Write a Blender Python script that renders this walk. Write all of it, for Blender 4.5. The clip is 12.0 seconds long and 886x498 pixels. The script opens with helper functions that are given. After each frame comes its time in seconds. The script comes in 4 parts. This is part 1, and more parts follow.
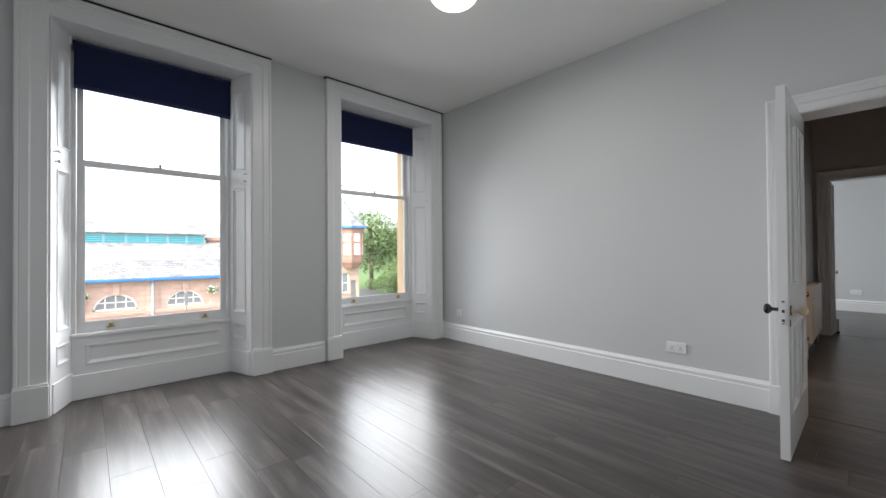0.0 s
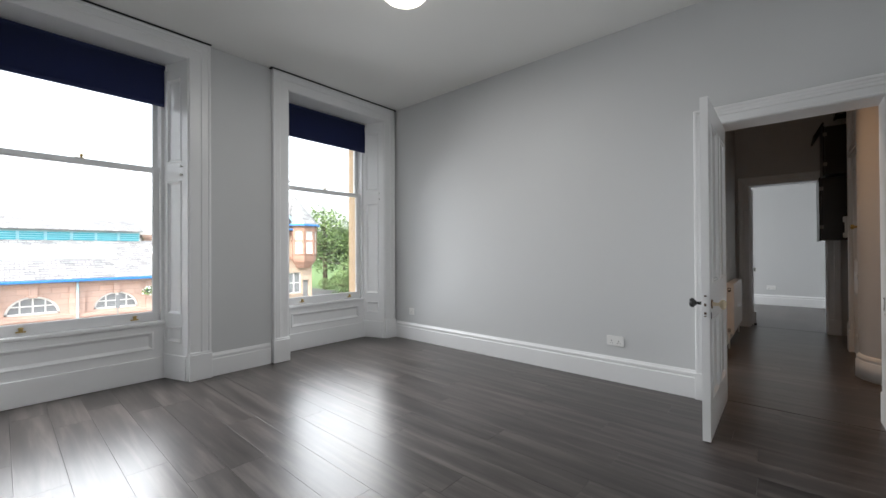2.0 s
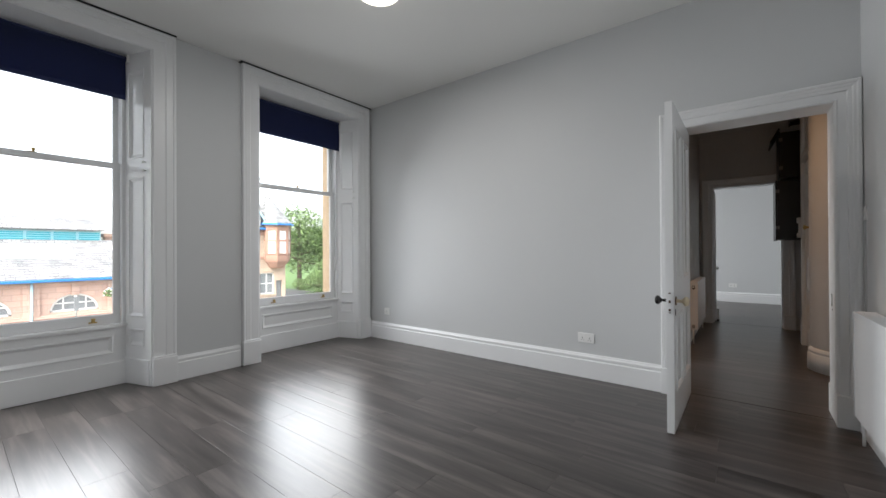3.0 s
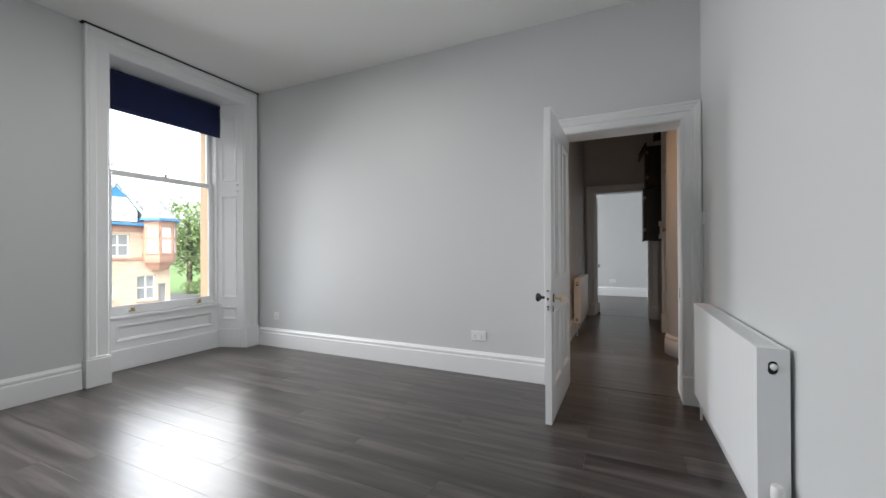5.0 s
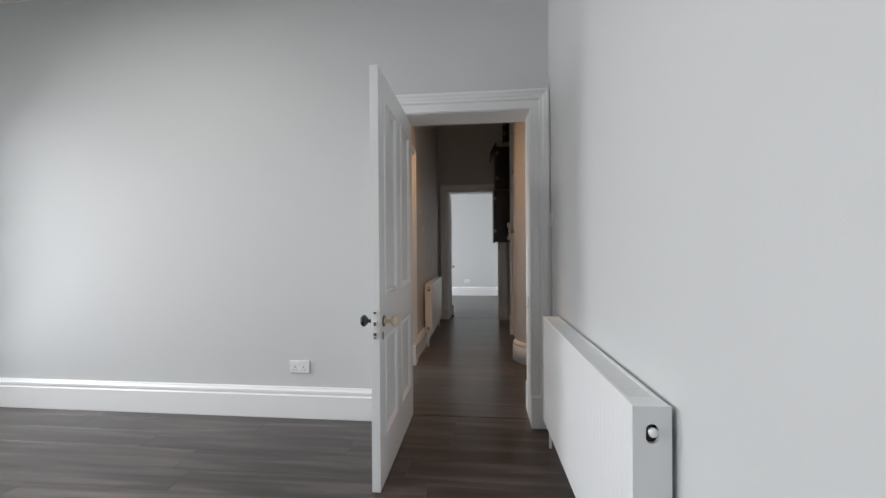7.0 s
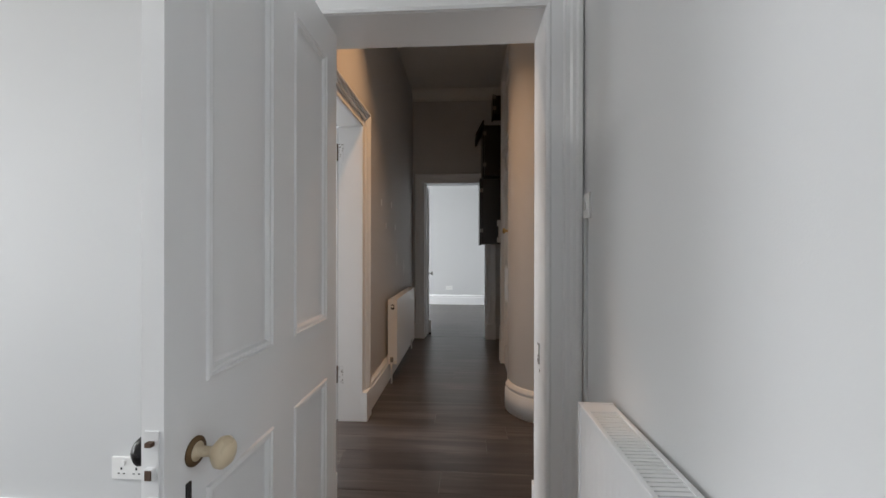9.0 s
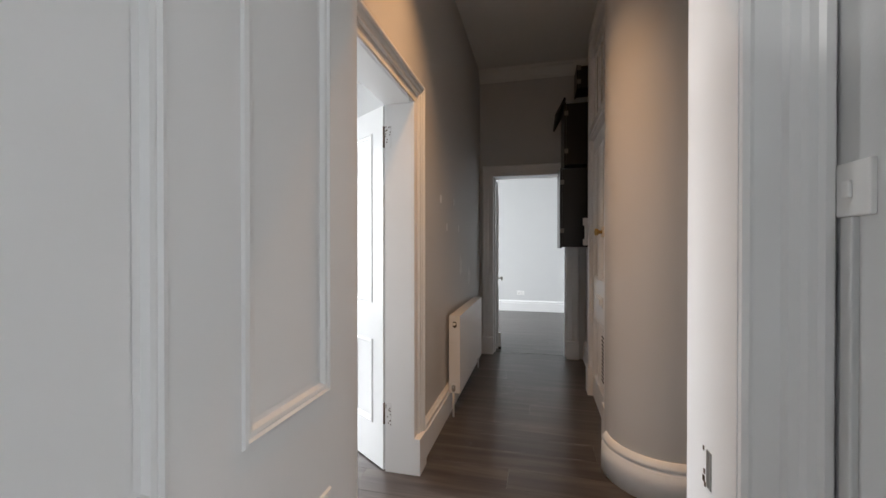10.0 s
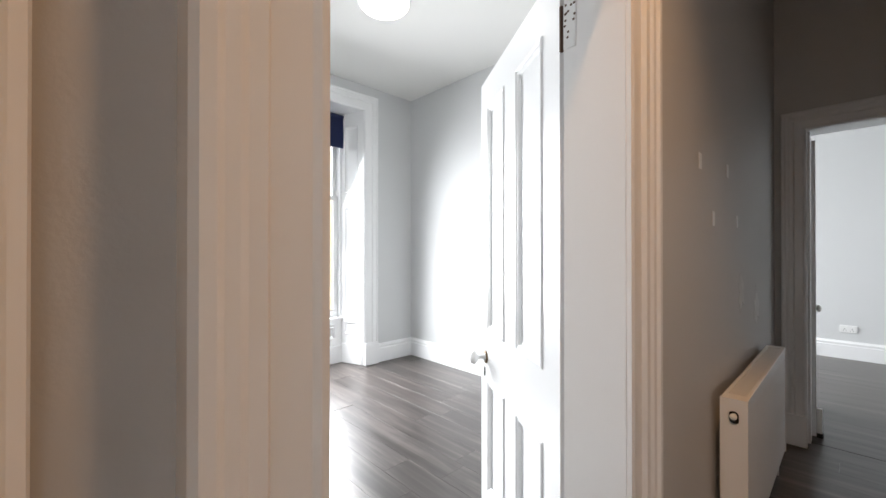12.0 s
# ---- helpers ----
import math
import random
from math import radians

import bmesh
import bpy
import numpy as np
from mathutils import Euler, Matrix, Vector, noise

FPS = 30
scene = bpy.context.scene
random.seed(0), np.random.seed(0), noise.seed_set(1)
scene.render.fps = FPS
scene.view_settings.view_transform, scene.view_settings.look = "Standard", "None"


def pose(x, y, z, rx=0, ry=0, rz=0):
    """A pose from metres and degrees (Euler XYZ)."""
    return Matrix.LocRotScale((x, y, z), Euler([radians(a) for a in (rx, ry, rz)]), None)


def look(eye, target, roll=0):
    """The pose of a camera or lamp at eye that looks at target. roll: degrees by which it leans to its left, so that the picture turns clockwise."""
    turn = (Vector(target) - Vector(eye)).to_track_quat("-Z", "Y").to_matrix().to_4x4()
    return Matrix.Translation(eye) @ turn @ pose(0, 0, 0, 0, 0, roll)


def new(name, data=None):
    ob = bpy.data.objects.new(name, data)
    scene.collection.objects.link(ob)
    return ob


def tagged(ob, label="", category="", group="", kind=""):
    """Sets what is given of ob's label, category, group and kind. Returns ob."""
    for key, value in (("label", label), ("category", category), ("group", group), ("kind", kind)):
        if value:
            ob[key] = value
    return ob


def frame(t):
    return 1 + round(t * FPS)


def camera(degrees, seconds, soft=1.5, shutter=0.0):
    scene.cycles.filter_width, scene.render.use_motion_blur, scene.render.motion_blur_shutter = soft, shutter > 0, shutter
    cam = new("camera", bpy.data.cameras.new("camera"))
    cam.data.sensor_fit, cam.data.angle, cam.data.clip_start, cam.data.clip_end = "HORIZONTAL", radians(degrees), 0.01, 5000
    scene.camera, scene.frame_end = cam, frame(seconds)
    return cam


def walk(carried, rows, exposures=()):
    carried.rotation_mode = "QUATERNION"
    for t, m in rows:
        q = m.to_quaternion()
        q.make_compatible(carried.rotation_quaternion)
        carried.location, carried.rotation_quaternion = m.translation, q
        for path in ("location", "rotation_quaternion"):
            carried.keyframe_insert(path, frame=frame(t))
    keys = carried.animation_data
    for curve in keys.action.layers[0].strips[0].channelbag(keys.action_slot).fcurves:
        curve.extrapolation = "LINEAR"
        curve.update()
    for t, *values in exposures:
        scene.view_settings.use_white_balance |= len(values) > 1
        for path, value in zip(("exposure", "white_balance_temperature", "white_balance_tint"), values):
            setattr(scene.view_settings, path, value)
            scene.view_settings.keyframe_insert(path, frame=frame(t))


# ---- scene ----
cam = camera(97.3, 12.0)

EXPOSURES = [(0, 2.52), (2.5, 2.52), (5.5, 2.82), (7, 2.95), (9, 3.10), (10, 3.45), (11, 3.55), (12, 3.50)]
PATH = [
    (0, (0.317, 0.127, 1.162), (-1.161, 1.474, 1.181), -0.4),
    (0.5, (0.327, 0.139, 1.16), (-1.12, 1.519, 1.177), -0.4),
    (1, (0.335, 0.144, 1.16), (-1.077, 1.561, 1.176), -0.4),
    (1.5, (0.344, 0.154, 1.156), (-1.027, 1.61, 1.172), -0.4),
    (2, (0.351, 0.166, 1.154), (-0.969, 1.669, 1.167), -0.3),
    (2.5, (0.358, 0.171, 1.152), (-0.916, 1.713, 1.163), -0.3),
    (4.5, (0.428, 0.294, 1.144), (-0.567, 2.029, 1.153), -0.3),
    (5, (0.457, 0.375, 1.149), (-0.398, 2.183, 1.154), -0.3),
    (5.5, (0.472, 0.471, 1.16), (-0.23, 2.343, 1.163), -0.4),
    (6, (0.476, 0.657, 1.168), (-0.026, 2.593, 1.166), -0.3),
    (6.5, (0.483, 0.867, 1.173), (0.162, 2.841, 1.167), -0.4),
    (7, (0.505, 1.121, 1.191), (0.305, 3.111, 1.185), -0.4),
    (7.2, (0.52, 1.225, 1.187), (0.331, 3.216, 1.186), -0.4),
    (9, (0.541, 2.314, 1.221), (0.411, 4.309, 1.219), 0.1),
    (9.5, (0.495, 2.633, 1.262), (0.211, 4.613, 1.254), -0.1),
    (10, (0.47, 2.947, 1.279), (-0.007, 4.89, 1.267), 0.0),
    (10.5, (0.43, 3.256, 1.294), (-0.306, 5.115, 1.287), -0.1),
    (11, (0.362, 3.546, 1.303), (-0.631, 5.282, 1.298), 0.0),
    (11.5, (0.259, 3.811, 1.31), (-0.957, 5.4, 1.307), 0.0),
    (12, (0.154, 4.064, 1.304), (-1.294, 5.444, 1.313), 0.0),
]
walk(cam, [(t, look(eye, target, roll)) for t, eye, target, roll in PATH], EXPOSURES)
W_C = (0.605, 2.893, 5.79, 9.3)   # window centres along the front wall
W_S = (1.0, 0.978, 1.0, 1.0)     # their widths beside the first
SKY = 0.15
SUN = 0.5
ROOM_W, ROOM2_W, FAR_W = 7.0, 13.0, 16.0
FLOOR_ROUGH = (0.25, 0.36)
HALL_W = 13.5
DOME_W = 2.8
LAMP_GLOW = 0.5

# ---- world, sun and exposure ----
world = bpy.data.worlds.new("sky")
scene.world = world
world.use_nodes = True
wn = world.node_tree.nodes
sky = wn.new("ShaderNodeTexSky")
sky.sky_type = "NISHITA"
sky.sun_disc = False
sky.sun_elevation = radians(48)
sky.sun_rotation = radians(165)
sky.dust_density = 4.0
sky.air_density = 1.0
soften = wn.new("ShaderNodeHueSaturation")
soften.inputs["Saturation"].default_value = 0.35
world.node_tree.links.new(sky.outputs[0], soften.inputs["Color"])
world.node_tree.links.new(soften.outputs[0], wn["Background"].inputs[0])
wn["Background"].inputs[1].default_value = SKY
sun = new("sun", bpy.data.lights.new("sun", "SUN"))
sun.data.energy = SUN
sun.data.angle = radians(14)
sun.data.color = (1.0, 0.96, 0.9)


def sky_light(x, y, z, yaw, tilt, w, h, spread, watts):
    """Sky light that enters by a window's opening: yaw and tilt turn it from straight into the room."""
    al = new("window_sky_light", bpy.data.lights.new("window_sky_light", "AREA"))
    al.data.shape, al.data.size, al.data.size_y = "RECTANGLE", w, h
    al.data.spread = radians(spread)
    al.data.energy = watts
    al.data.color = (0.95, 0.975, 1.0)
    al.matrix_basis = pose(x, y, z, 90 + tilt, 0, yaw - 90)


for c, yaw, watts in zip(W_C, (-12, -22, 0, 0), (ROOM_W * 1.15, ROOM_W * 0.80, ROOM2_W, FAR_W)):
    for z in (0.93, 1.54, 2.15):
        sky_light(-3.87 - 0.009 * yaw, c, z, yaw, -25, 1.0, 0.65, 150, watts / 3)
sun.matrix_basis = look((8, -30, 36), (0, 4, 0))

# ---- materials ----
def material(name, color, rough=0.5, metal=0.0, vary=0.06, scale=3.0, bump=0.02, grain=60.0, coat=0.0, rvary=0.1):
    """Plain surface with large soft variation and a fine relief."""
    m = bpy.data.materials.new(name)
    m.use_nodes = True
    n, l = m.node_tree.nodes, m.node_tree.links
    b = n["Principled BSDF"]
    b.inputs["Metallic"].default_value = metal
    b.inputs["Coat Weight"].default_value = coat
    tc = n.new("ShaderNodeTexCoord")
    big = n.new("ShaderNodeTexNoise")
    big.inputs["Scale"].default_value = scale
    big.inputs["Detail"].default_value = 5
    l.new(tc.outputs["Object"], big.inputs["Vector"])
    ramp = n.new("ShaderNodeMix")
    ramp.data_type = "RGBA"
    lo = [max(0, c * (1 - vary)) for c in color]
    hi = [min(1, c * (1 + vary)) for c in color]
    ramp.inputs[6].default_value = (*lo, 1)
    ramp.inputs[7].default_value = (*hi, 1)
    l.new(big.outputs["Fac"], ramp.inputs[0])
    l.new(ramp.outputs[2], b.inputs["Base Color"])
    fine = n.new("ShaderNodeTexNoise")
    fine.inputs["Scale"].default_value = grain
    fine.inputs["Detail"].default_value = 4
    l.new(tc.outputs["Object"], fine.inputs["Vector"])
    rr = n.new("ShaderNodeMapRange")
    rr.inputs["To Min"].default_value = max(0.02, rough - rvary)
    rr.inputs["To Max"].default_value = min(1, rough + rvary)
    l.new(big.outputs["Fac"], rr.inputs["Value"])
    l.new(rr.outputs[0], b.inputs["Roughness"])
    if bump:
        bp = n.new("ShaderNodeBump")
        bp.inputs["Strength"].default_value = bump
        bp.inputs["Distance"].default_value = 0.01
        l.new(fine.outputs["Fac"], bp.inputs["Height"])
        l.new(bp.outputs[0], b.inputs["Normal"])
    return m


def masonry(name, color, mortar, wide=0.62, high=0.30):
    """Coursed ashlar: blocks of slightly different tone with thin joints."""
    m = material(name, color, 0.9, vary=0.2, scale=1.2, bump=0.2, grain=12)
    n, l = m.node_tree.nodes, m.node_tree.links
    b = n["Principled BSDF"]
    old = b.inputs["Base Color"].links[0].from_socket
    tc = n.new("ShaderNodeTexCoord")
    sep, com = n.new("ShaderNodeSeparateXYZ"), n.new("ShaderNodeCombineXYZ")
    l.new(tc.outputs["Object"], sep.inputs[0])
    add = n.new("ShaderNodeMath")
    l.new(sep.outputs["X"], add.inputs[0])
    l.new(sep.outputs["Y"], add.inputs[1])
    l.new(add.outputs[0], com.inputs["X"])
    l.new(sep.outputs["Z"], com.inputs["Y"])
    br = n.new("ShaderNodeTexBrick")
    br.inputs["Scale"].default_value = 1.0
    br.inputs["Brick Width"].default_value, br.inputs["Row Height"].default_value = wide, high
    br.inputs["Mortar Size"].default_value = 0.012
    br.inputs["Color1"].default_value, br.inputs["Color2"].default_value = (0.90, 0.90, 0.90, 1), (1.06, 1.04, 1.02, 1)
    br.inputs["Mortar"].default_value = (mortar, mortar, mortar, 1)
    l.new(com.outputs[0], br.inputs["Vector"])
    mul = n.new("ShaderNodeMix")
    mul.data_type, mul.blend_type = "RGBA", "MULTIPLY"
    mul.inputs[0].default_value = 1.0
    l.new(old, mul.inputs[6])
    l.new(br.outputs["Color"], mul.inputs[7])
    l.new(mul.outputs[2], b.inputs["Base Color"])
    return m


def glass_material():
    m = bpy.data.materials.new("window_glass")
    m.use_nodes = True
    b = m.node_tree.nodes["Principled BSDF"]
    b.inputs["Base Color"].default_value = (0.97, 0.99, 0.98, 1)
    b.inputs["Roughness"].default_value = 0.0
    b.inputs["IOR"].default_value = 1.45
    b.inputs["Transmission Weight"].default_value = 1.0
    return m


def plank_material():
    m = bpy.data.materials.new("dark_laminate")
    m.use_nodes = True
    n, l = m.node_tree.nodes, m.node_tree.links
    b = n["Principled BSDF"]
    tc, info = n.new("ShaderNodeTexCoord"), n.new("ShaderNodeObjectInfo")
    off = n.new("ShaderNodeVectorMath")
    off.operation = "MULTIPLY_ADD"
    l.new(info.outputs["Random"], off.inputs[0])
    off.inputs[1].default_value = (37, 91, 13)
    l.new(tc.outputs["Object"], off.inputs[2])
    mp = n.new("ShaderNodeMapping")
    mp.inputs["Scale"].default_value = (0.55, 7, 1)
    l.new(off.outputs[0], mp.inputs["Vector"])
    g = n.new("ShaderNodeTexNoise")
    g.inputs["Scale"].default_value = 2.2
    g.inputs["Detail"].default_value = 8
    g.inputs["Roughness"].default_value = 0.58
    g.inputs["Distortion"].default_value = 0.4
    l.new(mp.outputs[0], g.inputs["Vector"])
    ramp = n.new("ShaderNodeValToRGB")
    e = ramp.color_ramp.elements
    e[0].position, e[0].color = 0.27, (0.027, 0.0228, 0.0210, 1)
    e[1].position, e[1].color = 0.74, (0.140, 0.1200, 0.1115, 1)
    mid = ramp.color_ramp.elements.new(0.5)
    mid.color = (0.062, 0.0530, 0.0497, 1)
    l.new(g.outputs["Fac"], ramp.inputs[0])
    hv = n.new("ShaderNodeHueSaturation")
    mr = n.new("ShaderNodeMapRange")
    mr.inputs["To Min"].default_value, mr.inputs["To Max"].default_value = 0.88, 1.18
    l.new(info.outputs["Random"], mr.inputs["Value"])
    l.new(mr.outputs[0], hv.inputs["Value"])
    l.new(ramp.outputs[0], hv.inputs["Color"])
    l.new(hv.outputs[0], b.inputs["Base Color"])
    rr = n.new("ShaderNodeMapRange")
    rr.inputs["To Min"].default_value, rr.inputs["To Max"].default_value = FLOOR_ROUGH
    l.new(g.outputs["Fac"], rr.inputs["Value"])
    l.new(rr.outputs[0], b.inputs["Roughness"])
    bp = n.new("ShaderNodeBump")
    bp.inputs["Strength"].default_value, bp.inputs["Distance"].default_value = 0.04, 0.002
    l.new(g.outputs["Fac"], bp.inputs["Height"])
    l.new(bp.outputs[0], b.inputs["Normal"])
    return m


def glow_material(name, color, strength):
    m = bpy.data.materials.new(name)
    m.use_nodes = True
    b = m.node_tree.nodes["Principled BSDF"]
    b.inputs["Base Color"].default_value = (0.9, 0.89, 0.86, 1)
    b.inputs["Roughness"].default_value = 0.3
    b.inputs["Emission Color"].default_value = (*color, 1)
    b.inputs["Emission Strength"].default_value = strength
    return m


WALL = material("grey_wall_paint", (0.625, 0.634, 0.638), 0.62, vary=0.025, scale=1.3, bump=0.05, grain=220)
CEIL = material("white_ceiling_paint", (0.80, 0.80, 0.78), 0.8, vary=0.02, scale=0.8, bump=0.04, grain=150)
GLOSS = material("white_gloss_paint", (0.83, 0.835, 0.84), 0.30, vary=0.012, scale=1.5, bump=0.02, grain=30, rvary=0.03)
CREAM = material("hall_wall_paint", (0.60, 0.595, 0.59), 0.6, vary=0.03, scale=1.6, bump=0.05, grain=200)
RADW = material("white_radiator_enamel", (0.84, 0.85, 0.86), 0.38, vary=0.01, scale=2, bump=0.0)
NAVY = material("navy_blind_fabric", (0.022, 0.032, 0.100), 0.85, vary=0.12, scale=30, bump=0.1, grain=900)
BRASS = material("aged_brass", (0.52, 0.37, 0.15), 0.35, metal=1, vary=0.2, scale=40)
BLACK = material("black_knob", (0.012, 0.011, 0.012), 0.25, vary=0.1, scale=20)
OAK = material("varnished_beech_knob", (0.55, 0.36, 0.18), 0.3, vary=0.15, scale=25)
CREAMK = material("cream_bakelite", (0.72, 0.60, 0.42), 0.3, vary=0.1, scale=25)
STEEL = material("worn_steel", (0.42, 0.41, 0.39), 0.4, metal=1, vary=0.3, scale=40)
RUST = material("rusty_iron", (0.09, 0.05, 0.03), 0.7, vary=0.5, scale=60, bump=0.2)
PLASTIC = material("white_plastic", (0.83, 0.83, 0.82), 0.35, vary=0.01, bump=0)
DARKBOX = material("dark_stained_wood", (0.011, 0.009, 0.008), 0.34, vary=0.15, scale=15, bump=0.0)
STONE = material("cream_sandstone", (0.50, 0.37, 0.24), 0.85, vary=0.2, scale=5, bump=0.2, grain=30)
# near black: rubber, floor below the joints, painted shade in gaps and slots
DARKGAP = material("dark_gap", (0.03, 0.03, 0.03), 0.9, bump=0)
PALEHINGE = material("paint_splashed_steel", (0.22, 0.20, 0.18), 0.5, vary=0.3, scale=60)
ROSE = material("tarnished_brass", (0.16, 0.10, 0.05), 0.5, metal=0.6, vary=0.4, scale=50)
GLASS = glass_material()
PLANK = plank_material()

# ---- mesh helpers ----
def part(name, bm, mat, parent=None, label=""):
    """One mesh object from a bmesh, under a thing or a part."""
    me = bpy.data.meshes.new(name)
    bmesh.ops.recalc_face_normals(bm, faces=bm.faces)
    bm.to_mesh(me)
    bm.free()
    me.materials.append(mat)
    ob = new(name, me)
    if parent:
        ob.parent = parent
    if label:
        ob["label"] = label
    return ob


def thing(name, m, label, category, group="", kind=""):
    ob = new(name)
    ob.empty_display_size = 0.1
    ob.matrix_basis = m
    return tagged(ob, label, category, group, kind)


def box(bm, x0, x1, y0, y1, z0, z1, bevel=0.0):
    vs = [bm.verts.new(p) for p in ((x0, y0, z0), (x1, y0, z0), (x1, y1, z0), (x0, y1, z0), (x0, y0, z1), (x1, y0, z1), (x1, y1, z1), (x0, y1, z1))]
    fs = [bm.faces.new([vs[i] for i in q]) for q in ((3, 2, 1, 0), (4, 5, 6, 7), (0, 1, 5, 4), (1, 2, 6, 5), (2, 3, 7, 6), (3, 0, 4, 7))]
    if bevel:
        es = {e for f in fs for e in f.edges}
        bmesh.ops.bevel(bm, geom=list(es), offset=bevel, segments=2, affect="EDGES", profile=0.6)
    return bm


def boxed(x0, x1, y0, y1, z0, z1, bevel=0.0):
    return box(bmesh.new(), x0, x1, y0, y1, z0, z1, bevel)


def turned(bm, profile, m=Matrix(), steps=24):
    """A lathe shape from (radius, height) rows, about the local z of m."""
    rings = []
    for r, h in profile:
        rings.append([bm.verts.new(m @ Vector((r * math.cos(i * math.tau / steps), r * math.sin(i * math.tau / steps), h))) for i in range(steps)])
    for a, b in zip(rings, rings[1:]):
        for i in range(steps):
            j = (i + 1) % steps
            f = bm.faces.new((a[i], a[j], b[j], b[i]))
            f.smooth = True
    bm.faces.new(rings[0][::-1])
    bm.faces.new(rings[-1])
    return bm


def frame_u(bm, a, h, profile, foot=0.0):
    """A moulding round three sides of an opening, 2a wide and h high, in the local xz plane. profile: (outward, proud)."""
    rows = [[bm.verts.new((sx * (a + o), -p, (h + o) if top else foot)) for sx, top in ((-1, 0), (-1, 1), (1, 1), (1, 0))] for o, p in profile]
    for r, s in zip(rows, rows[1:]):
        for i in range(3):
            bm.faces.new((r[i], r[i + 1], s[i + 1], s[i]))
    for i in (0, 3):
        bm.faces.new([r[i] for r in rows])
    return bm


def frame_rect(bm, x0, x1, z0, z1, profile, y=0.0, sign=-1):
    """A closed moulding inside a rectangle in the local xz plane. profile: (inward, proud)."""
    rows = [[bm.verts.new((x, y + sign * p, z)) for x, z in ((x0 + o, z0 + o), (x1 - o, z0 + o), (x1 - o, z1 - o), (x0 + o, z1 - o))] for o, p in profile]
    for r, s in zip(rows, rows[1:]):
        for i in range(4):
            j = (i + 1) % 4
            bm.faces.new((r[i], r[j], s[j], s[i]))
    return bm


def cells(xs, zs, holes):
    """The grid cells of a rectangle that lie in none of the holes, merged along z."""
    xs = sorted({*xs, *[h[0] for h in holes], *[h[1] for h in holes]})
    for x0, x1 in zip(xs, xs[1:]):
        cut = sorted((h[2], h[3]) for h in holes if h[0] <= x0 + 1e-6 and h[1] >= x1 - 1e-6)
        z = zs[0]
        for a, b in cut:
            if a > z:
                yield x0, x1, z, a
            z = b
        if z < zs[1]:
            yield x0, x1, z, zs[1]


def wall_along_y(name, x0, x1, y0, y1, z0, z1, holes, mat, label):
    bm = bmesh.new()
    for a, b, c, d in cells((y0, y1), (z0, z1), holes):
        box(bm, x0, x1, a, b, c, d)
    return tagged(part(name, bm, mat), label, "wall", kind="structure")


def wall_along_x(name, y0, y1, x0, x1, z0, z1, holes, mat, label):
    bm = bmesh.new()
    for a, b, c, d in cells((x0, x1), (z0, z1), holes):
        box(bm, a, b, y0, y1, c, d)
    return tagged(part(name, bm, mat), label, "wall", kind="structure")


def panelled(parent, x0, x1, z0, z1, thick, panels, recess=0.012, sides=(-1, 1), mat=None, bead=0.028, name="body"):
    """Stiles and rails with sunk panels and mouldings, in the local xz plane, thickness centred on y."""
    mat = mat or GLOSS
    bm = bmesh.new()
    t = thick / 2
    for a, b, c, d in cells((x0, x1), (z0, z1), panels):
        box(bm, a, b, -t, t, c, d)
    body = part(name, bm, mat, parent)
    for a, b, c, d in panels:
        bm = boxed(a, b, -t + recess, t - recess, c, d)
        for s in sides:
            frame_rect(bm, a, b, c, d, ((0, t - 0.0005), (0.003, t + 0.005), (0.009, t + 0.006), (0.013, t + 0.001), (0.017, t + 0.002), (0.023, t + 0.001), (0.029, t - 0.007), (bead, t - recess + 0.001)), 0, s)
        part("panel", bm, mat, body)
    return body


SKIRT = ((0.0, 0.0), (0.032, 0.0), (0.030, 0.156), (0.025, 0.160), (0.022, 0.163), (0.022, 0.171), (0.026, 0.175), (0.025, 0.190), (0.015, 0.200), (0.009, 0.212), (0.0, 0.212))


def baseboard(x0, y0, x1, y1, mat=None, scale=1.0):
    """A moulded skirting board along a line; the room lies to the left of its direction."""
    d = Vector((x1 - x0, y1 - y0, 0))
    n = Vector((-d.y, d.x, 0)).normalized()
    bm = bmesh.new()
    ends = [[bm.verts.new(Vector(p) + n * o * scale + Vector((0, 0, h * scale + 0.001))) for o, h in SKIRT] for p in ((x0, y0, 0), (x1, y1, 0))]
    k = len(SKIRT)
    for i in range(k):
        j = (i + 1) % k
        bm.faces.new((ends[0][i], ends[0][j], ends[1][j], ends[1][i]))
    bm.faces.new(ends[0])
    bm.faces.new(ends[1][::-1])
    return tagged(part("baseboard", bm, mat or GLOSS), "tall white moulded skirting board along the wall", "skirting board", kind="structure")


# ---- large structure ----
FX = -3.70           # room face of the window wall
DY0, DY1 = 3.770, 4.00            # wall between the room and the hall
RX, RSKEW = 0.965, 0.125           # wall with the radiator, and how far it runs out of square
HL0, HL1 = -0.372, -0.22           # hall wall on the side of the rooms
FY0, FY1 = 7.62, 7.82             # wall at the hall's end
FAR = 10.85
BACK = -1.9
TOP = 3.6

wall_along_y("wall_front_inner", -4.02, FX, BACK - 0.2, FAR + 0.2, -0.3, TOP, [(c - 0.72, c + 0.72, -0.02, 2.93) for c in W_C], WALL, "pale grey painted plaster wall with tall windows")
wall_along_y("wall_front_outer", -4.32, -4.02, BACK - 0.2, FAR + 0.2, -4.2, TOP + 3, [(c - 0.56, c + 0.56, 0.46, 2.86) for c in W_C], STONE, "cream sandstone outer face of the tenement wall")
wall_along_x("wall_door", DY0, DY1, FX, 2.5, -0.3, TOP, [(-0.074, 0.842, -0.02, 2.125)], WALL, "pale grey painted plaster wall with a doorway to the hall")
bm = bmesh.new()
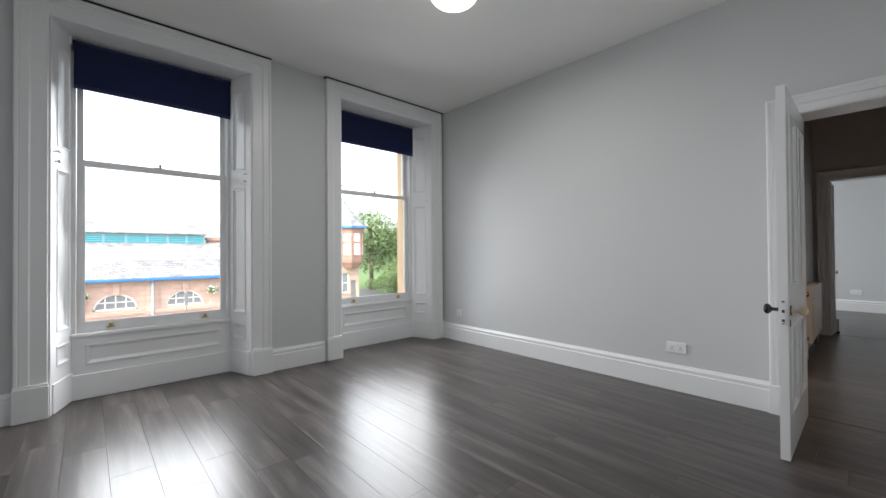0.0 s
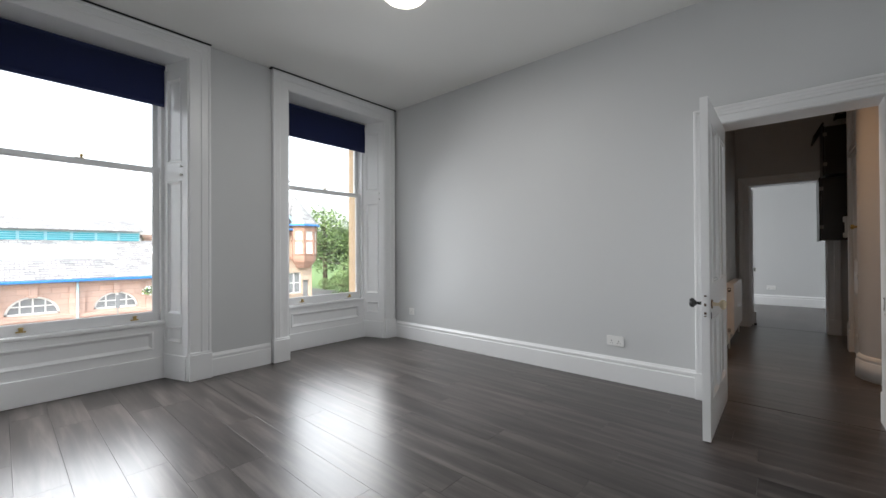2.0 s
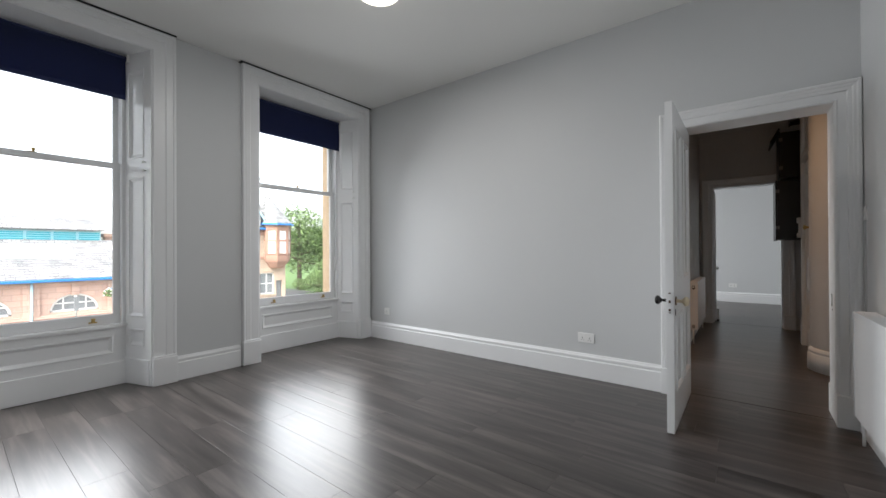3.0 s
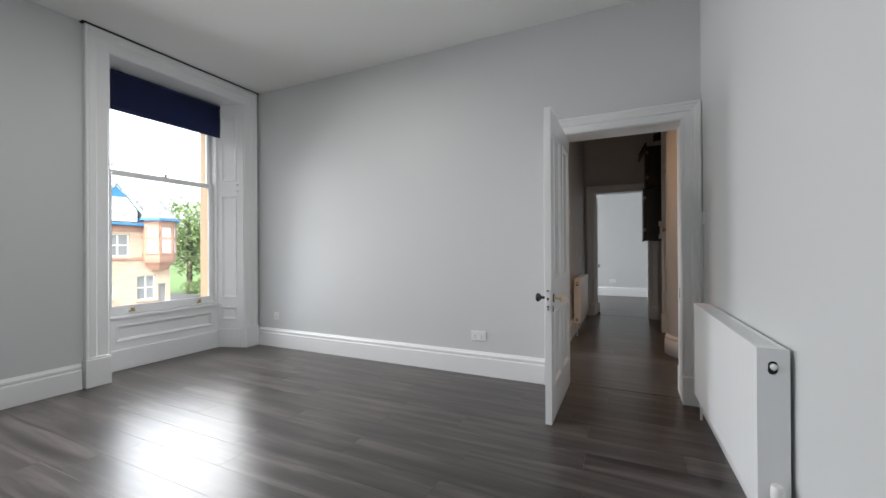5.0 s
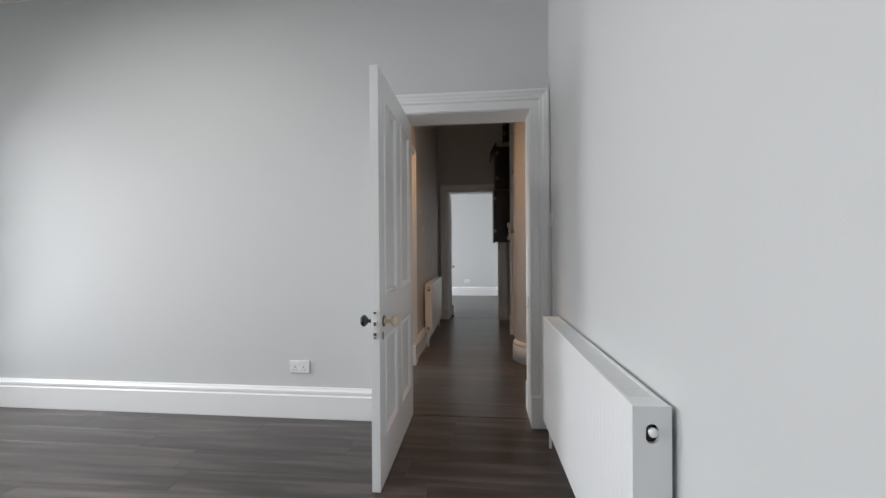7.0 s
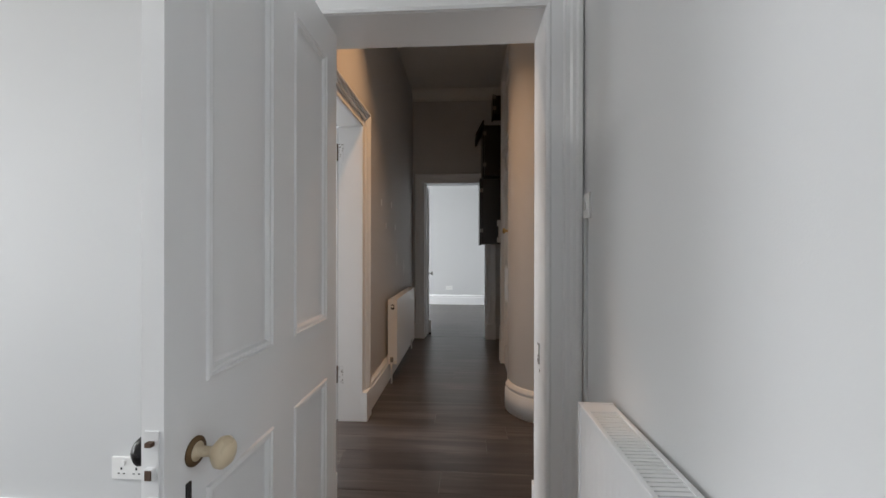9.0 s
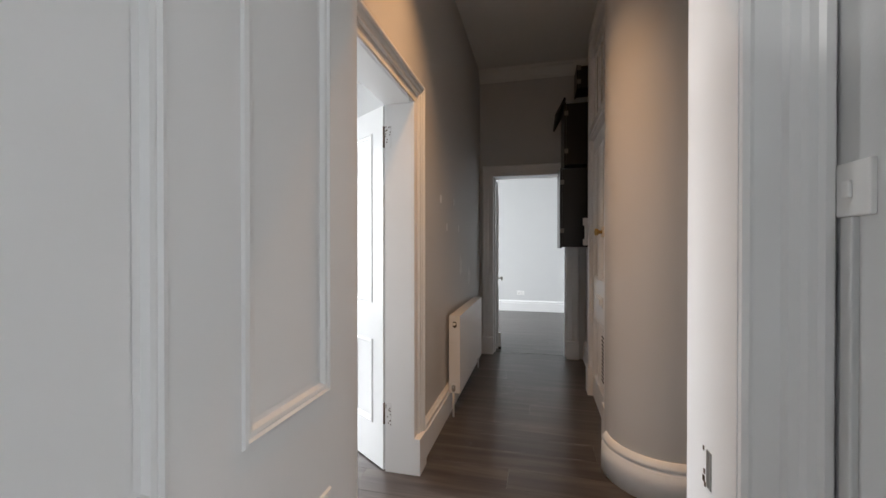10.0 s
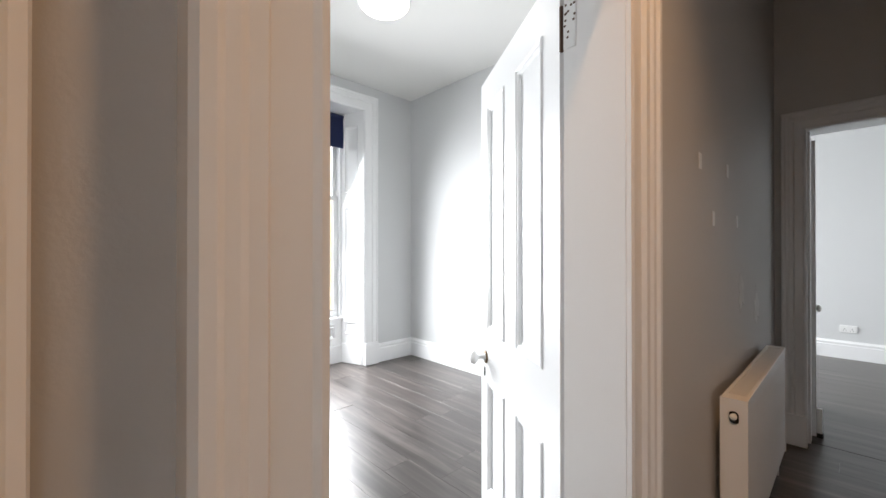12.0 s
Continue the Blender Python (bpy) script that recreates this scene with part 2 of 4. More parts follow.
foot = [(RX - 0.014, DY0 + 0.002), (RX + RSKEW, BACK), (RX + 0.45, BACK), (RX + 0.45, DY0 + 0.002)]
lo, hi = [[bm.verts.new((x, y, z)) for x, y in foot] for z in (-0.3, TOP)]
for i in range(4):
    bm.faces.new((lo[i], lo[(i + 1) % 4], hi[(i + 1) % 4], hi[i]))
bm.faces.new(lo)
bm.faces.new(hi)
tagged(part("wall_radiator", bm, WALL), "pale grey painted plaster wall behind a radiator", "wall", kind="structure")
wall_along_x("wall_back", BACK - 0.2, BACK, FX, RX + 0.45, -0.3, TOP, [], WALL, "plain pale grey wall closing the room")
wall_along_y("wall_hall", HL0, HL1, DY1, FY0, -0.3, TOP, [(4.232, 5.035, -0.02, 2.10)], CREAM, "grey painted hall wall with a doorway")
wall_along_x("wall_hall_end", FY0, FY1, HL0, 2.5, -0.3, TOP, [(-0.075, 0.80, -0.02, 2.13)], CREAM, "grey wall at the end of the hall with a doorway")
wall_along_x("wall_second_room", 7.18, FY1, FX, HL0, -0.3, TOP, [], WALL, "pale grey wall of the bright second room")
wall_along_x("wall_far_room", FAR, FAR + 0.2, FX, 1.3, -0.3, TOP, [], WALL, "pale grey wall of the far room")
wall_along_y("wall_far_room_side", 1.06, 1.3, FY1, FAR, -0.3, TOP, [], WALL, "pale grey side wall of the far room")
wall_along_y("wall_hall_recess", 2.3, 2.5, DY1, FY0, -0.3, TOP, [], CREAM, "plain wall closing the side of the hall")


def curved_wall():
    """The rounded plaster corner beside the entrance door, and the wall on to the hall's end."""
    bm = bmesh.new()
    r = 0.28
    line = [(2.3, 5.08), (0.855 + r + 0.03, 5.08)] + [(0.855 + r - r * math.sin(a), 5.08 + r - r * math.cos(a)) for a in [i * math.pi / 96 for i in range(49)]] + [(0.855, 5.448), (1.16, 5.448), (2.3, 5.448)]
    for lo, hi in [[[bm.verts.new((x, y, z)) for x, y in line] for z in (-0.3, TOP)]]:
        for i in range(len(line)):
            j = (i + 1) % len(line)
            bm.faces.new((lo[i], lo[j], hi[j], hi[i]))
        bm.faces.new(hi)
        bm.faces.new(lo[::-1])
    tagged(part("wall_curved", bm, CREAM), "rounded grey plaster wall corner in the hall", "wall", kind="structure")
    bm = bmesh.new()
    base = line[:51]
    n = len(base)
    rows = []
    for k, (x, y) in enumerate(base):
        a = Vector(base[max(0, k - 1)])
        b = Vector(base[min(n - 1, k + 1)])
        d = (b - a).normalized()
        nrm = Vector((d.y * -1, d.x)) * -1
        nrm = Vector((-abs(nrm.x), -abs(nrm.y)))
        rows.append([bm.verts.new((x + nrm.x * o, y + nrm.y * o, h)) for o, h in SKIRT])
    for a, b in zip(rows, rows[1:]):
        for i in range(len(SKIRT) - 1):
            f = bm.faces.new((a[i], a[i + 1], b[i + 1], b[i]))
            f.smooth = True
    tagged(part("baseboard", bm, GLOSS), "white moulded skirting bent round the curved wall", "skirting board", kind="structure")


curved_wall()
wall_along_y("wall_entrance", 0.99, 1.2, 5.45, FY0, -0.3, TOP, [(5.73, 6.49, -0.02, 2.95)], CREAM, "grey hall wall on the entrance side")

def ceiling(x0, x1, y0, y1, z, label):
    tagged(part("ceiling", boxed(x0, x1, y0, y1, z, TOP - 0.002), CEIL), label, "ceiling", kind="structure")


ceiling(FX, RX + 0.2, BACK, DY0, 3.09, "plain white plaster ceiling of the front room")
ceiling(HL1, 2.3, DY1, FY0, 3.36, "white plaster ceiling of the dim hall")
ceiling(FX, HL0, DY1, 7.18, 3.20, "white plaster ceiling of the second room")
ceiling(FX, 1.06, FY1, FAR, 3.25, "white plaster ceiling of the far room")
tagged(part("roof", boxed(-4.32, 2.6, BACK - 0.2, FAR + 0.2, TOP, TOP + 0.2), CEIL), "plain slab above the flat", "roof", kind="structure")

for a in ((FX, BACK, FX, W_C[0] - 0.86), (FX, W_C[0] + 0.86, FX, W_C[1] - 0.86)):
    baseboard(a[2], a[3], a[0], a[1])
baseboard(-0.185, DY0, FX + 0.03, DY0)
baseboard(RX + RSKEW, BACK, RX - 0.012, DY0)
baseboard(FX, BACK, RX + RSKEW, BACK)
baseboard(HL1, FY0, HL1, 5.145)
baseboard(0.99, 6.62, 0.99, FY0)
baseboard(HL0, 7.18, FX, 7.18)
baseboard(FX, 7.18, FX, W_C[2] + 0.86)
baseboard(1.06, FAR, FX, FAR)
baseboard(1.06, FY1, 1.06, FAR)

# ---- windows ----
CASING = ((0.0, -0.02), (0.0, 0.031), (0.006, 0.036), (0.088, 0.037), (0.094, 0.040), (0.098, 0.045), (0.142, 0.046), (0.147, 0.043), (0.152, 0.049), (0.164, 0.051), (0.172, 0.046), (0.172, -0.02))


def window(name, m, label):
    w = thing(name, m, label, "window", kind="structure")
    part("architrave", frame_u(bmesh.new(), 0.688, 2.905, CASING, 0.25), GLOSS, w)
    for s in (-1, 1):
        a, b = sorted((s * 0.682, s * 0.866))
        bm = boxed(a, b, -0.062, 0.02, 0.001, 0.235, 0.004)
        box(bm, a + 0.004, b - 0.004, -0.055, 0.02, 0.235, 0.252, 0.004)
        part("plinth_block", bm, GLOSS, w)
        # splayed reveal with its folded shutter
        lining = Matrix.Translation((s * 0.688, 0.0, 0)) @ Matrix.Rotation(radians(90 + s * 18), 4, "Z")
        L = 0.318
        bm = bmesh.new()
        holes = [(0.075, L - 0.065, 0.345, 0.475), (0.075, L - 0.065, 0.60, 1.80), (0.075, L - 0.065, 1.99, 2.74)]
        for a, b, c, d in cells((-0.022, L), (0.001, 2.905), holes):
            box(bm, a, b, -0.02, 0.02, c, d)
        shut = part("shutter", bm, GLOSS, w)
        shut.matrix_basis = lining
        for a, b, c, d in holes:
            bm = boxed(a, b, -0.008, 0.008, c, d)
            for q in (-1, 1):
                frame_rect(bm, a - 0.012, b + 0.012, c - 0.012, d + 0.012, ((0, 0.0195), (0.004, 0.026), (0.013, 0.026), (0.018, 0.018), (0.034, 0.009)), 0, q)
            part("panel", bm, GLOSS, shut)
        for z in (1.86, 1.935):
            bm = turned(bmesh.new(), ((0.006, 0), (0.006, 0.012), (0.013, 0.018), (0.014, 0.026), (0.008, 0.031)), Matrix.Translation((0.045, 0.02 * s, z)) @ Matrix.Rotation(radians(-90 * s), 4, "X"), 14)
            part("shutter_knob", bm, PLASTIC, shut)
        # skirting return along the reveal
        ret = part("baseboard_return", boxed(0.0, L, -0.03, 0.03, 0.002, 0.225, 0.006), GLOSS, w)
        ret.matrix_basis = lining
        # pulley stile of the sash box
        a, b = sorted((s * 0.548, s * 0.62))
        bm = boxed(a, b, 0.285, 0.325, 0.53, 2.90, 0.003)
        a, b = sorted((s * 0.552, s * 0.60))
        box(bm, a, b, 0.325, 0.44, 0.53, 2.90)
        part("sash_box", bm, GLOSS, w)
    part("soffit", boxed(-0.70, 0.70, -0.026, 0.32, 2.900, 2.925), GLOSS, w)
    part("head", boxed(-0.60, 0.60, 0.285, 0.44, 2.80, 2.904, 0.003), GLOSS, w)
    # apron below the sill
    holes = [(-0.48, 0.48, 0.285, 0.425)]
    bm = bmesh.new()
    for a, b, c, d in cells((-0.63, 0.63), (0.001, 0.50), holes):
        box(bm, a, b, 0.285, 0.325, c, d)
    apron = part("apron", bm, GLOSS, w)
    bm = boxed(-0.48, 0.48, 0.297, 0.32, 0.285, 0.425)
    frame_rect(bm, -0.492, 0.492, 0.273, 0.437, ((0, 0.0), (0.004, 0.008), (0.014, 0.008), (0.022, 0.0), (0.036, -0.011)), 0.285)
    part("panel", bm, GLOSS, apron)
    bm = boxed(-0.63, 0.63, 0.268, 0.30, 0.002, 0.20, 0.004)
    part("baseboard", bm, GLOSS, apron)
    bm = boxed(-0.62, 0.62, 0.262, 0.44, 0.50, 0.530, 0.008)
    part("window_sill", bm, GLOSS, w)
    part("stone_sill", boxed(-0.60, 0.60, 0.44, 0.70, 0.44, 0.50, 0.01), STONE, w)
    # sashes
    bm = bmesh.new()
    for a, b, c, d in cells((-0.546, 0.546), (0.532, 1.945), [(-0.50, 0.50, 0.610, 1.905)]):
        box(bm, a, b, 0.33, 0.372, c, d)
    frame_rect(bm, -0.503, 0.503, 0.607, 1.908, ((0, 0.0), (0.008, -0.006), (0.010, -0.018)), 0.33)
    lower = part("lower_sash", bm, GLOSS, w)
    g = part("pane", boxed(-0.503, 0.503, 0.349, 0.353, 0.607, 1.908), GLASS, lower)
    g.visible_shadow = False
    for u in (-0.33, 0.36):
        bm = boxed(u - 0.028, u + 0.028, 0.318, 0.330, 0.552, 0.562, 0.002)
        box(bm, u - 0.012, u + 0.012, 0.300, 0.318, 0.556, 0.580, 0.004)
        turned(bm, ((0.010, 0), (0.016, 0.004), (0.016, 0.010), (0.008, 0.014)), Matrix.Translation((u, 0.309, 0.579)), 12)
        part("sash_lift", bm, BRASS, lower, "small aged brass sash lift")
    bm = boxed(-0.03, 0.03, 0.335, 0.368, 1.945, 1.952, 0.002)
    turned(bm, ((0.008, 0), (0.008, 0.012), (0.013, 0.018), (0.012, 0.028), (0.004, 0.034)), Matrix.Translation((0.012, 0.35, 1.95)), 12)
    part("sash_fastener", bm, BRASS, lower, "small brass sash fastener")
    bm = bmesh.new()
    for a, b, c, d in cells((-0.546, 0.546), (1.905, 2.83), [(-0.505, 0.505, 1.945, 2.77)]):
        box(bm, a, b, 0.380, 0.422, c, d)
    upper = part("upper_sash", bm, GLOSS, w)
    g = part("pane", boxed(-0.508, 0.508, 0.399, 0.403, 1.942, 2.773), GLASS, upper)
    g.visible_shadow = False
    return w


LABEL_W = "tall white-painted sash window in a panelled shutter recess"
for i, c in enumerate(W_C):
    window("window_%d" % (i + 1), pose(FX, c, 0, 0, 0, 90) @ Matrix.Diagonal((W_S[i], 1, 1, 1)), LABEL_W)


def roller_blind(m):
    b = thing("roller_blind", m, "navy blue fabric roller blind pulled partly down", "roller blind", "window blinds")
    y = 0.255
    turned_bm = turned(bmesh.new(), ((0.022, 0), (0.022, 1.14)), Matrix.Translation((-0.57, y, 2.862)) @ Matrix.Rotation(radians(90), 4, "Y"), 20)
    part("roller", turned_bm, NAVY, b)
    bm = bmesh.new()
    n, k = 30, 10
    grid = []
    for j in range(k + 1):
        z = 2.866 - j * (2.866 - 2.505) / k
        row = []
        for i in range(n + 1):
            u = -0.562 + 1.124 * i / n
            curl = 0.006 * math.sin(j / k * 3) * (1 if abs(i - n / 2) > n / 2 - 2 else 0)
            row.append(bm.verts.new((u, y - 0.022 + 0.003 * math.sin(i * 0.5 + j * 0.3) - curl, z)))
        grid.append(row)
    for r, s in zip(grid, grid[1:]):
        for i in range(n):
            f = bm.faces.new((r[i], r[i + 1], s[i + 1], s[i]))
            f.smooth = True
    bmesh.ops.solidify(bm, geom=list(bm.faces), thickness=0.0015)
    part("fabric", bm, NAVY, b)
    part("bottom_bar", boxed(-0.562, 0.562, y - 0.028, y - 0.018, 2.493, 2.522, 0.004), NAVY, b)
    for s in (-1, 1):
        bm = boxed(min(s * 0.572, s * 0.590), max(s * 0.572, s * 0.590), y - 0.03, y + 0.03, 2.835, 2.903, 0.003)
        part("bracket", bm, PLASTIC, b, "small white plastic bracket")
    return b


for c, k in zip(W_C[:3], W_S):
    roller_blind(pose(FX, c, 0, 0, 0, 90) @ Matrix.Diagonal((k, 1, 1, 1)))

# ---- doors ----
ARCH = ((-0.018, -0.01), (-0.018, 0.016), (-0.008, 0.020), (0.0, 0.016), (0.040, 0.018), (0.046, 0.029), (0.062, 0.031), (0.070, 0.037), (0.082, 0.039), (0.089, 0.046), (0.101, 0.047), (0.107, 0.040), (0.107, -0.01))


def architrave(name, m, a, h, label, profile=ARCH, mat=None):
    w = thing(name, m, label, "door frame", kind="structure")
    part("architrave", frame_u(bmesh.new(), a, h, profile, 0.0), mat or GLOSS, w)
    for s in (-1, 1):
        x0, x1 = sorted((s * (a - 0.022), s * (a + 0.110)))
        part("plinth_block", boxed(x0, x1, -0.052, -0.002, 0.001, 0.205, 0.004), mat or GLOSS, w)
    return w


def jambs(parent, a, h, depth, stops=(-1, 1)):
    """Lining boards of an opening, going back from the wall's face."""
    for s in (-1, 1):
        x0, x1 = sorted((s * a, s * (a - 0.02)))
        bm = boxed(x0, x1, -0.004, depth + 0.004, 0.001, h - 0.002)
        part("jamb", bm, GLOSS, parent)
        if s not in stops:
            continue
        x0, x1 = sorted((s * (a - 0.02), s * (a - 0.034)))
        part("door_stop", boxed(x0, x1, 0.055, depth - 0.06, 0.001, h - 0.02, 0.002), GLOSS, parent)
    part("head_lining", boxed(-a + 0.02, a - 0.02, -0.004, depth + 0.004, h - 0.02, h - 0.001), GLOSS, parent)


def door_leaf(name, m, width, label, knobs):
    d = thing(name, m, label, "door", kind="structure")
    s, mid = 0.110, 0.128
    xa = (width - mid) / 2
    panels = [(s, xa, 0.24, 0.735), (xa + mid, width - s, 0.24, 0.735), (s, xa, 0.95, 1.945), (xa + mid, width - s, 0.95, 1.945)]
    panelled(d, 0, width, 0.008, 2.078, 0.042, panels, 0.009, name="leaf", bead=0.038)
    for y, mat, text in ((-1, knobs[0], knobs[2]), (1, knobs[1], knobs[3])):
        bm = bmesh.new()
        mm = Matrix.Translation((width - 0.078, y * 0.021, 0.825)) @ Matrix.Rotation(radians(90 if y < 0 else -90), 4, "X")
        turned(bm, ((0.026, 0), (0.026, 0.004), (0.011, 0.008), (0.009, 0.034), (0.016, 0.040), (0.029, 0.052), (0.030, 0.062), (0.022, 0.072), (0.006, 0.076)), mm, 20)
        part("door_knob", bm, mat, d, text)
        bm = turned(bmesh.new(), ((0.028, 0.0), (0.028, 0.003), (0.025, 0.006), (0.012, 0.006)), mm, 24)
        part("knob_rose", bm, ROSE, d, "tarnished brown brass rose")
        bm = boxed(width - 0.066, width - 0.052, y * 0.021 - 0.003, y * 0.021 + 0.003, 0.735, 0.775, 0.002)
        part("keyhole_plate", bm, BLACK, d)
    bm = boxed(width - 0.0015, width + 0.0025, -0.013, 0.013, 0.74, 0.90, 0.001)
    box(bm, width, width + 0.010, -0.008, 0.008, 0.815, 0.838, 0.002)
    box(bm, width, width + 0.005, -0.008, 0.008, 0.765, 0.785, 0.002)
    lock = part("lock_plate", bm, GLOSS, d, "painted mortice lock plate, chipped")
    for z0, z1 in ((0.768, 0.782), (0.818, 0.835), (0.875, 0.883), (0.755, 0.760)):
        part("latch", boxed(width + 0.002, width + 0.0115, -0.006, 0.006, z0, z1, 0.001), RUST, lock)
    return d


# room door, folded back square to its wall
f = architrave("door_frame_1", pose(0.384, DY0, 0), 0.458, 2.125, "white moulded door frame with a deep stepped head", ARCH)
jambs(f, 0.458, 2.125, DY1 - DY0, ())
bm = boxed(0.4355, 0.4380, 0.100, 0.122, 0.765, 0.845, 0.001)
part("strike_plate", bm, STEEL, f, "worn brass strike plate")
chips = random.Random(6)
for k in range(7):
    y, z, w = chips.uniform(0.085, 0.155), chips.uniform(0.74, 0.86), chips.uniform(0.003, 0.007)
    part("paint_chip", boxed(0.4368, 0.4384, y - w * 0.6, y + w * 0.6, z - w, z + w), RUST, f, "small dark chip in the paint")
f = architrave("door_frame_1_hall", pose(0.384, DY1, 0, 0, 0, 180), 0.458, 2.125, "white moulded door frame on the hall side", ARCH)
d1 = door_leaf("door_1", pose(-0.012, DY0 + 0.086, 0, 0, 0, -90), 0.892, "white four-panel door standing open with odd knobs", (BLACK, CREAMK, "black door knob", "cream door knob with a brass rose"))

# second room's door
f = architrave("door_frame_2", pose(HL1, 4.6335, 0, 0, 0, 90), 0.4015, 2.10, "white moulded door frame in the hall", ARCH)
jambs(f, 0.4015, 2.10, HL1 - HL0, ())
d2 = door_leaf("door_2", pose(HL0 - 0.006, 5.035, 0, 0, 0, 146), 0.80, "white four-panel door standing open into the bright room", (PLASTIC, PLASTIC, "white door knob", "white door knob"))
for z in (0.27, 1.84):
    bm = boxed(HL0 - 0.004, HL0 + 0.032, 5.0125, 5.0165, z, z + 0.12, 0.001)
    hp = part("hinge", bm, GLOSS, f, "painted iron butt hinge with rust spots")
    hp.matrix_parent_inverse = f.matrix_basis.inverted()
    bm = turned(bmesh.new(), ((0.006, 0), (0.006, 0.12)), Matrix.Translation((HL0 - 0.012, 5.018, z)), 10)
    q = part("knuckle", bm, RUST, hp)
    bm = bmesh.new()
    rnd = random.Random(int(z * 100))
    for k in range(12):
        turned(bm, ((0.0035, 0), (0.0025, 0.0015)), Matrix.Translation((HL0 + rnd.uniform(0.0, 0.030), 5.0125, z + rnd.uniform(0.0, 0.12))) @ Matrix.Rotation(radians(90), 4, "X"), 7)
    part("rust_spots", bm, RUST, hp)

# far room's doorway and its open door
f = architrave("door_frame_3", pose(0.3625, FY0, 0), 0.4375, 2.13, "white moulded door frame at the end of the hall", ARCH)
jambs(f, 0.4375, 2.13, FY1 - FY0)
d3 = door_leaf("door_3", pose(-0.042, FY1 + 0.01, 0, 0, 0, 96), 0.80, "white four-panel door standing open into the far room", (STEEL, STEEL, "steel door knob", "steel door knob"))

# ---- radiators ----
def radiator(m, width, height, depth, foot, label):
    """A double-panel radiator: local x along its width, front to -y, wall at y = depth + 0.03."""
    r = thing("radiator", m, label, "radiator", "panel radiators")
    bm = bmesh.new()
    n = max(6, int(width / 0.034))
    for y, t in ((0.0, 1), (depth - 0.012, -1)):
        sub = bmesh.new()
        if t == 1:
            k = int(width / 0.036)
            prof = [(0.006, 0.012), (0.006, 0.004)]
            for i in range(k):
                x = 0.02 + (width - 0.04) * (i + 0.5) / k
                prof += [(x - 0.013, 0.004), (x - 0.008, 0.0031), (x + 0.008, 0.0031), (x + 0.013, 0.004)]
            prof += [(width - 0.006, 0.004), (width - 0.006, 0.012)]
            lo = [sub.verts.new((x, y + d, foot + 0.008)) for x, d in prof]
            a1 = [sub.verts.new((x, y + max(d, 0.004), foot + 0.040)) for x, d in prof]
            a2 = [sub.verts.new((x, y + d, foot + 0.055)) for x, d in prof]
            a3 = [sub.verts.new((x, y + d, foot + height - 0.060)) for x, d in prof]
            a4 = [sub.verts.new((x, y + max(d, 0.004), foot + height - 0.045)) for x, d in prof]
            hi = [sub.verts.new((x, y + d, foot + height - 0.010)) for x, d in prof]
            for v in lo + hi:
                v.co.y = max(v.co.y, y + 0.004)
            for r0, r1 in ((lo, a1), (a1, a2), (a2, a3), (a3, a4), (a4, hi)):
                for i in range(len(prof) - 1):
                    sub.faces.new((r0[i], r0[i + 1], r1[i + 1], r1[i]))
            sub.faces.new([lo[0], lo[-1], a1[-1], a1[0]])
            for r0, r1 in ((a1, a2), (a2, a3), (a3, a4), (a4, hi)):
                sub.faces.new([r0[0], r0[-1], r1[-1], r1[0]])
        else:
            box(sub, 0.006, width - 0.006, y, y + 0.012, foot + 0.008, foot + height - 0.010, 0.003)
        part("front_panel" if t == 1 else "back_panel", sub, RADW, r)
    for i in range(n):
        x = 0.03 + (width - 0.06) * i / (n - 1)
        box(bm, x - 0.009, x + 0.009, 0.014, depth - 0.014, foot + 0.03, foot + height - 0.03)
    part("convector_fins", bm, RADW, r)
    for x0 in (0.0, width - 0.010):
        bm = bmesh.new()
        rim = [bm.verts.new((x0, y, z)) for y, z in ((0, foot), (depth, foot), (depth, foot + height), (0, foot + height))]
        zc = foot + height - 0.070
        slot = [bm.verts.new((x0, depth / 2 + 0.016 * math.cos(k * math.pi / 10), zc + 0.016 * math.sin(k * math.pi / 10) + (0.009 if k in range(1, 10) else -0.009))) for k in range(20)]
        loops = [bm.edges.new((q[k], q[(k + 1) % len(q)])) for q in (rim, slot) for k in range(len(q))]
        bmesh.ops.triangle_fill(bm, use_beauty=True, use_dissolve=False, edges=loops)
        ext = bmesh.ops.extrude_face_region(bm, geom=list(bm.faces))
        bmesh.ops.translate(bm, verts=[v for v in ext["geom"] if isinstance(v, bmesh.types.BMVert)], vec=(0.010, 0, 0))
        side = part("side_cover", bm, RADW, r)
        part("slot_shadow_plate", boxed(x0 - 0.006 if x0 else 0.012, x0 - 0.002 if x0 else 0.016, 0.014, depth - 0.014, zc - 0.04, zc + 0.04), DARKGAP, side)
        bm = turned(bmesh.new(), ((0.008, 0), (0.008, 0.012), (0.011, 0.014), (0.012, 0.022), (0.008, 0.027), (0.003, 0.029)), Matrix.Translation((x0 + 0.014 if x0 == 0 else x0 - 0.004, depth / 2, zc + 0.006)) @ Matrix.Rotation(radians(-90 if x0 == 0 else 90), 4, "Y"), 16)
        part("bleed_plug", bm, PLASTIC, side, "small white bleed plug in an oval slot")
    bm = bmesh.new()
    z = foot + height
    box(bm, 0.0105, width - 0.0105, 0.001, 0.014, z - 0.016, z - 0.0005, 0.003)
    box(bm, 0.0105, width - 0.0105, depth - 0.014, depth - 0.001, z - 0.016, z - 0.0005, 0.003)
    for x0 in (0.0105, width - 0.0605):
        box(bm, x0, x0 + 0.05, 0.010, depth - 0.010, z - 0.010, z - 0.001)
    rows = int((width - 0.1) / 0.014)
    for i in range(rows):
        x = 0.05 + (width - 0.1) * (i + 0.5) / rows
        box(bm, x - 0.0052, x + 0.0052, 0.010, depth - 0.010, z - 0.006, z - 0.003)
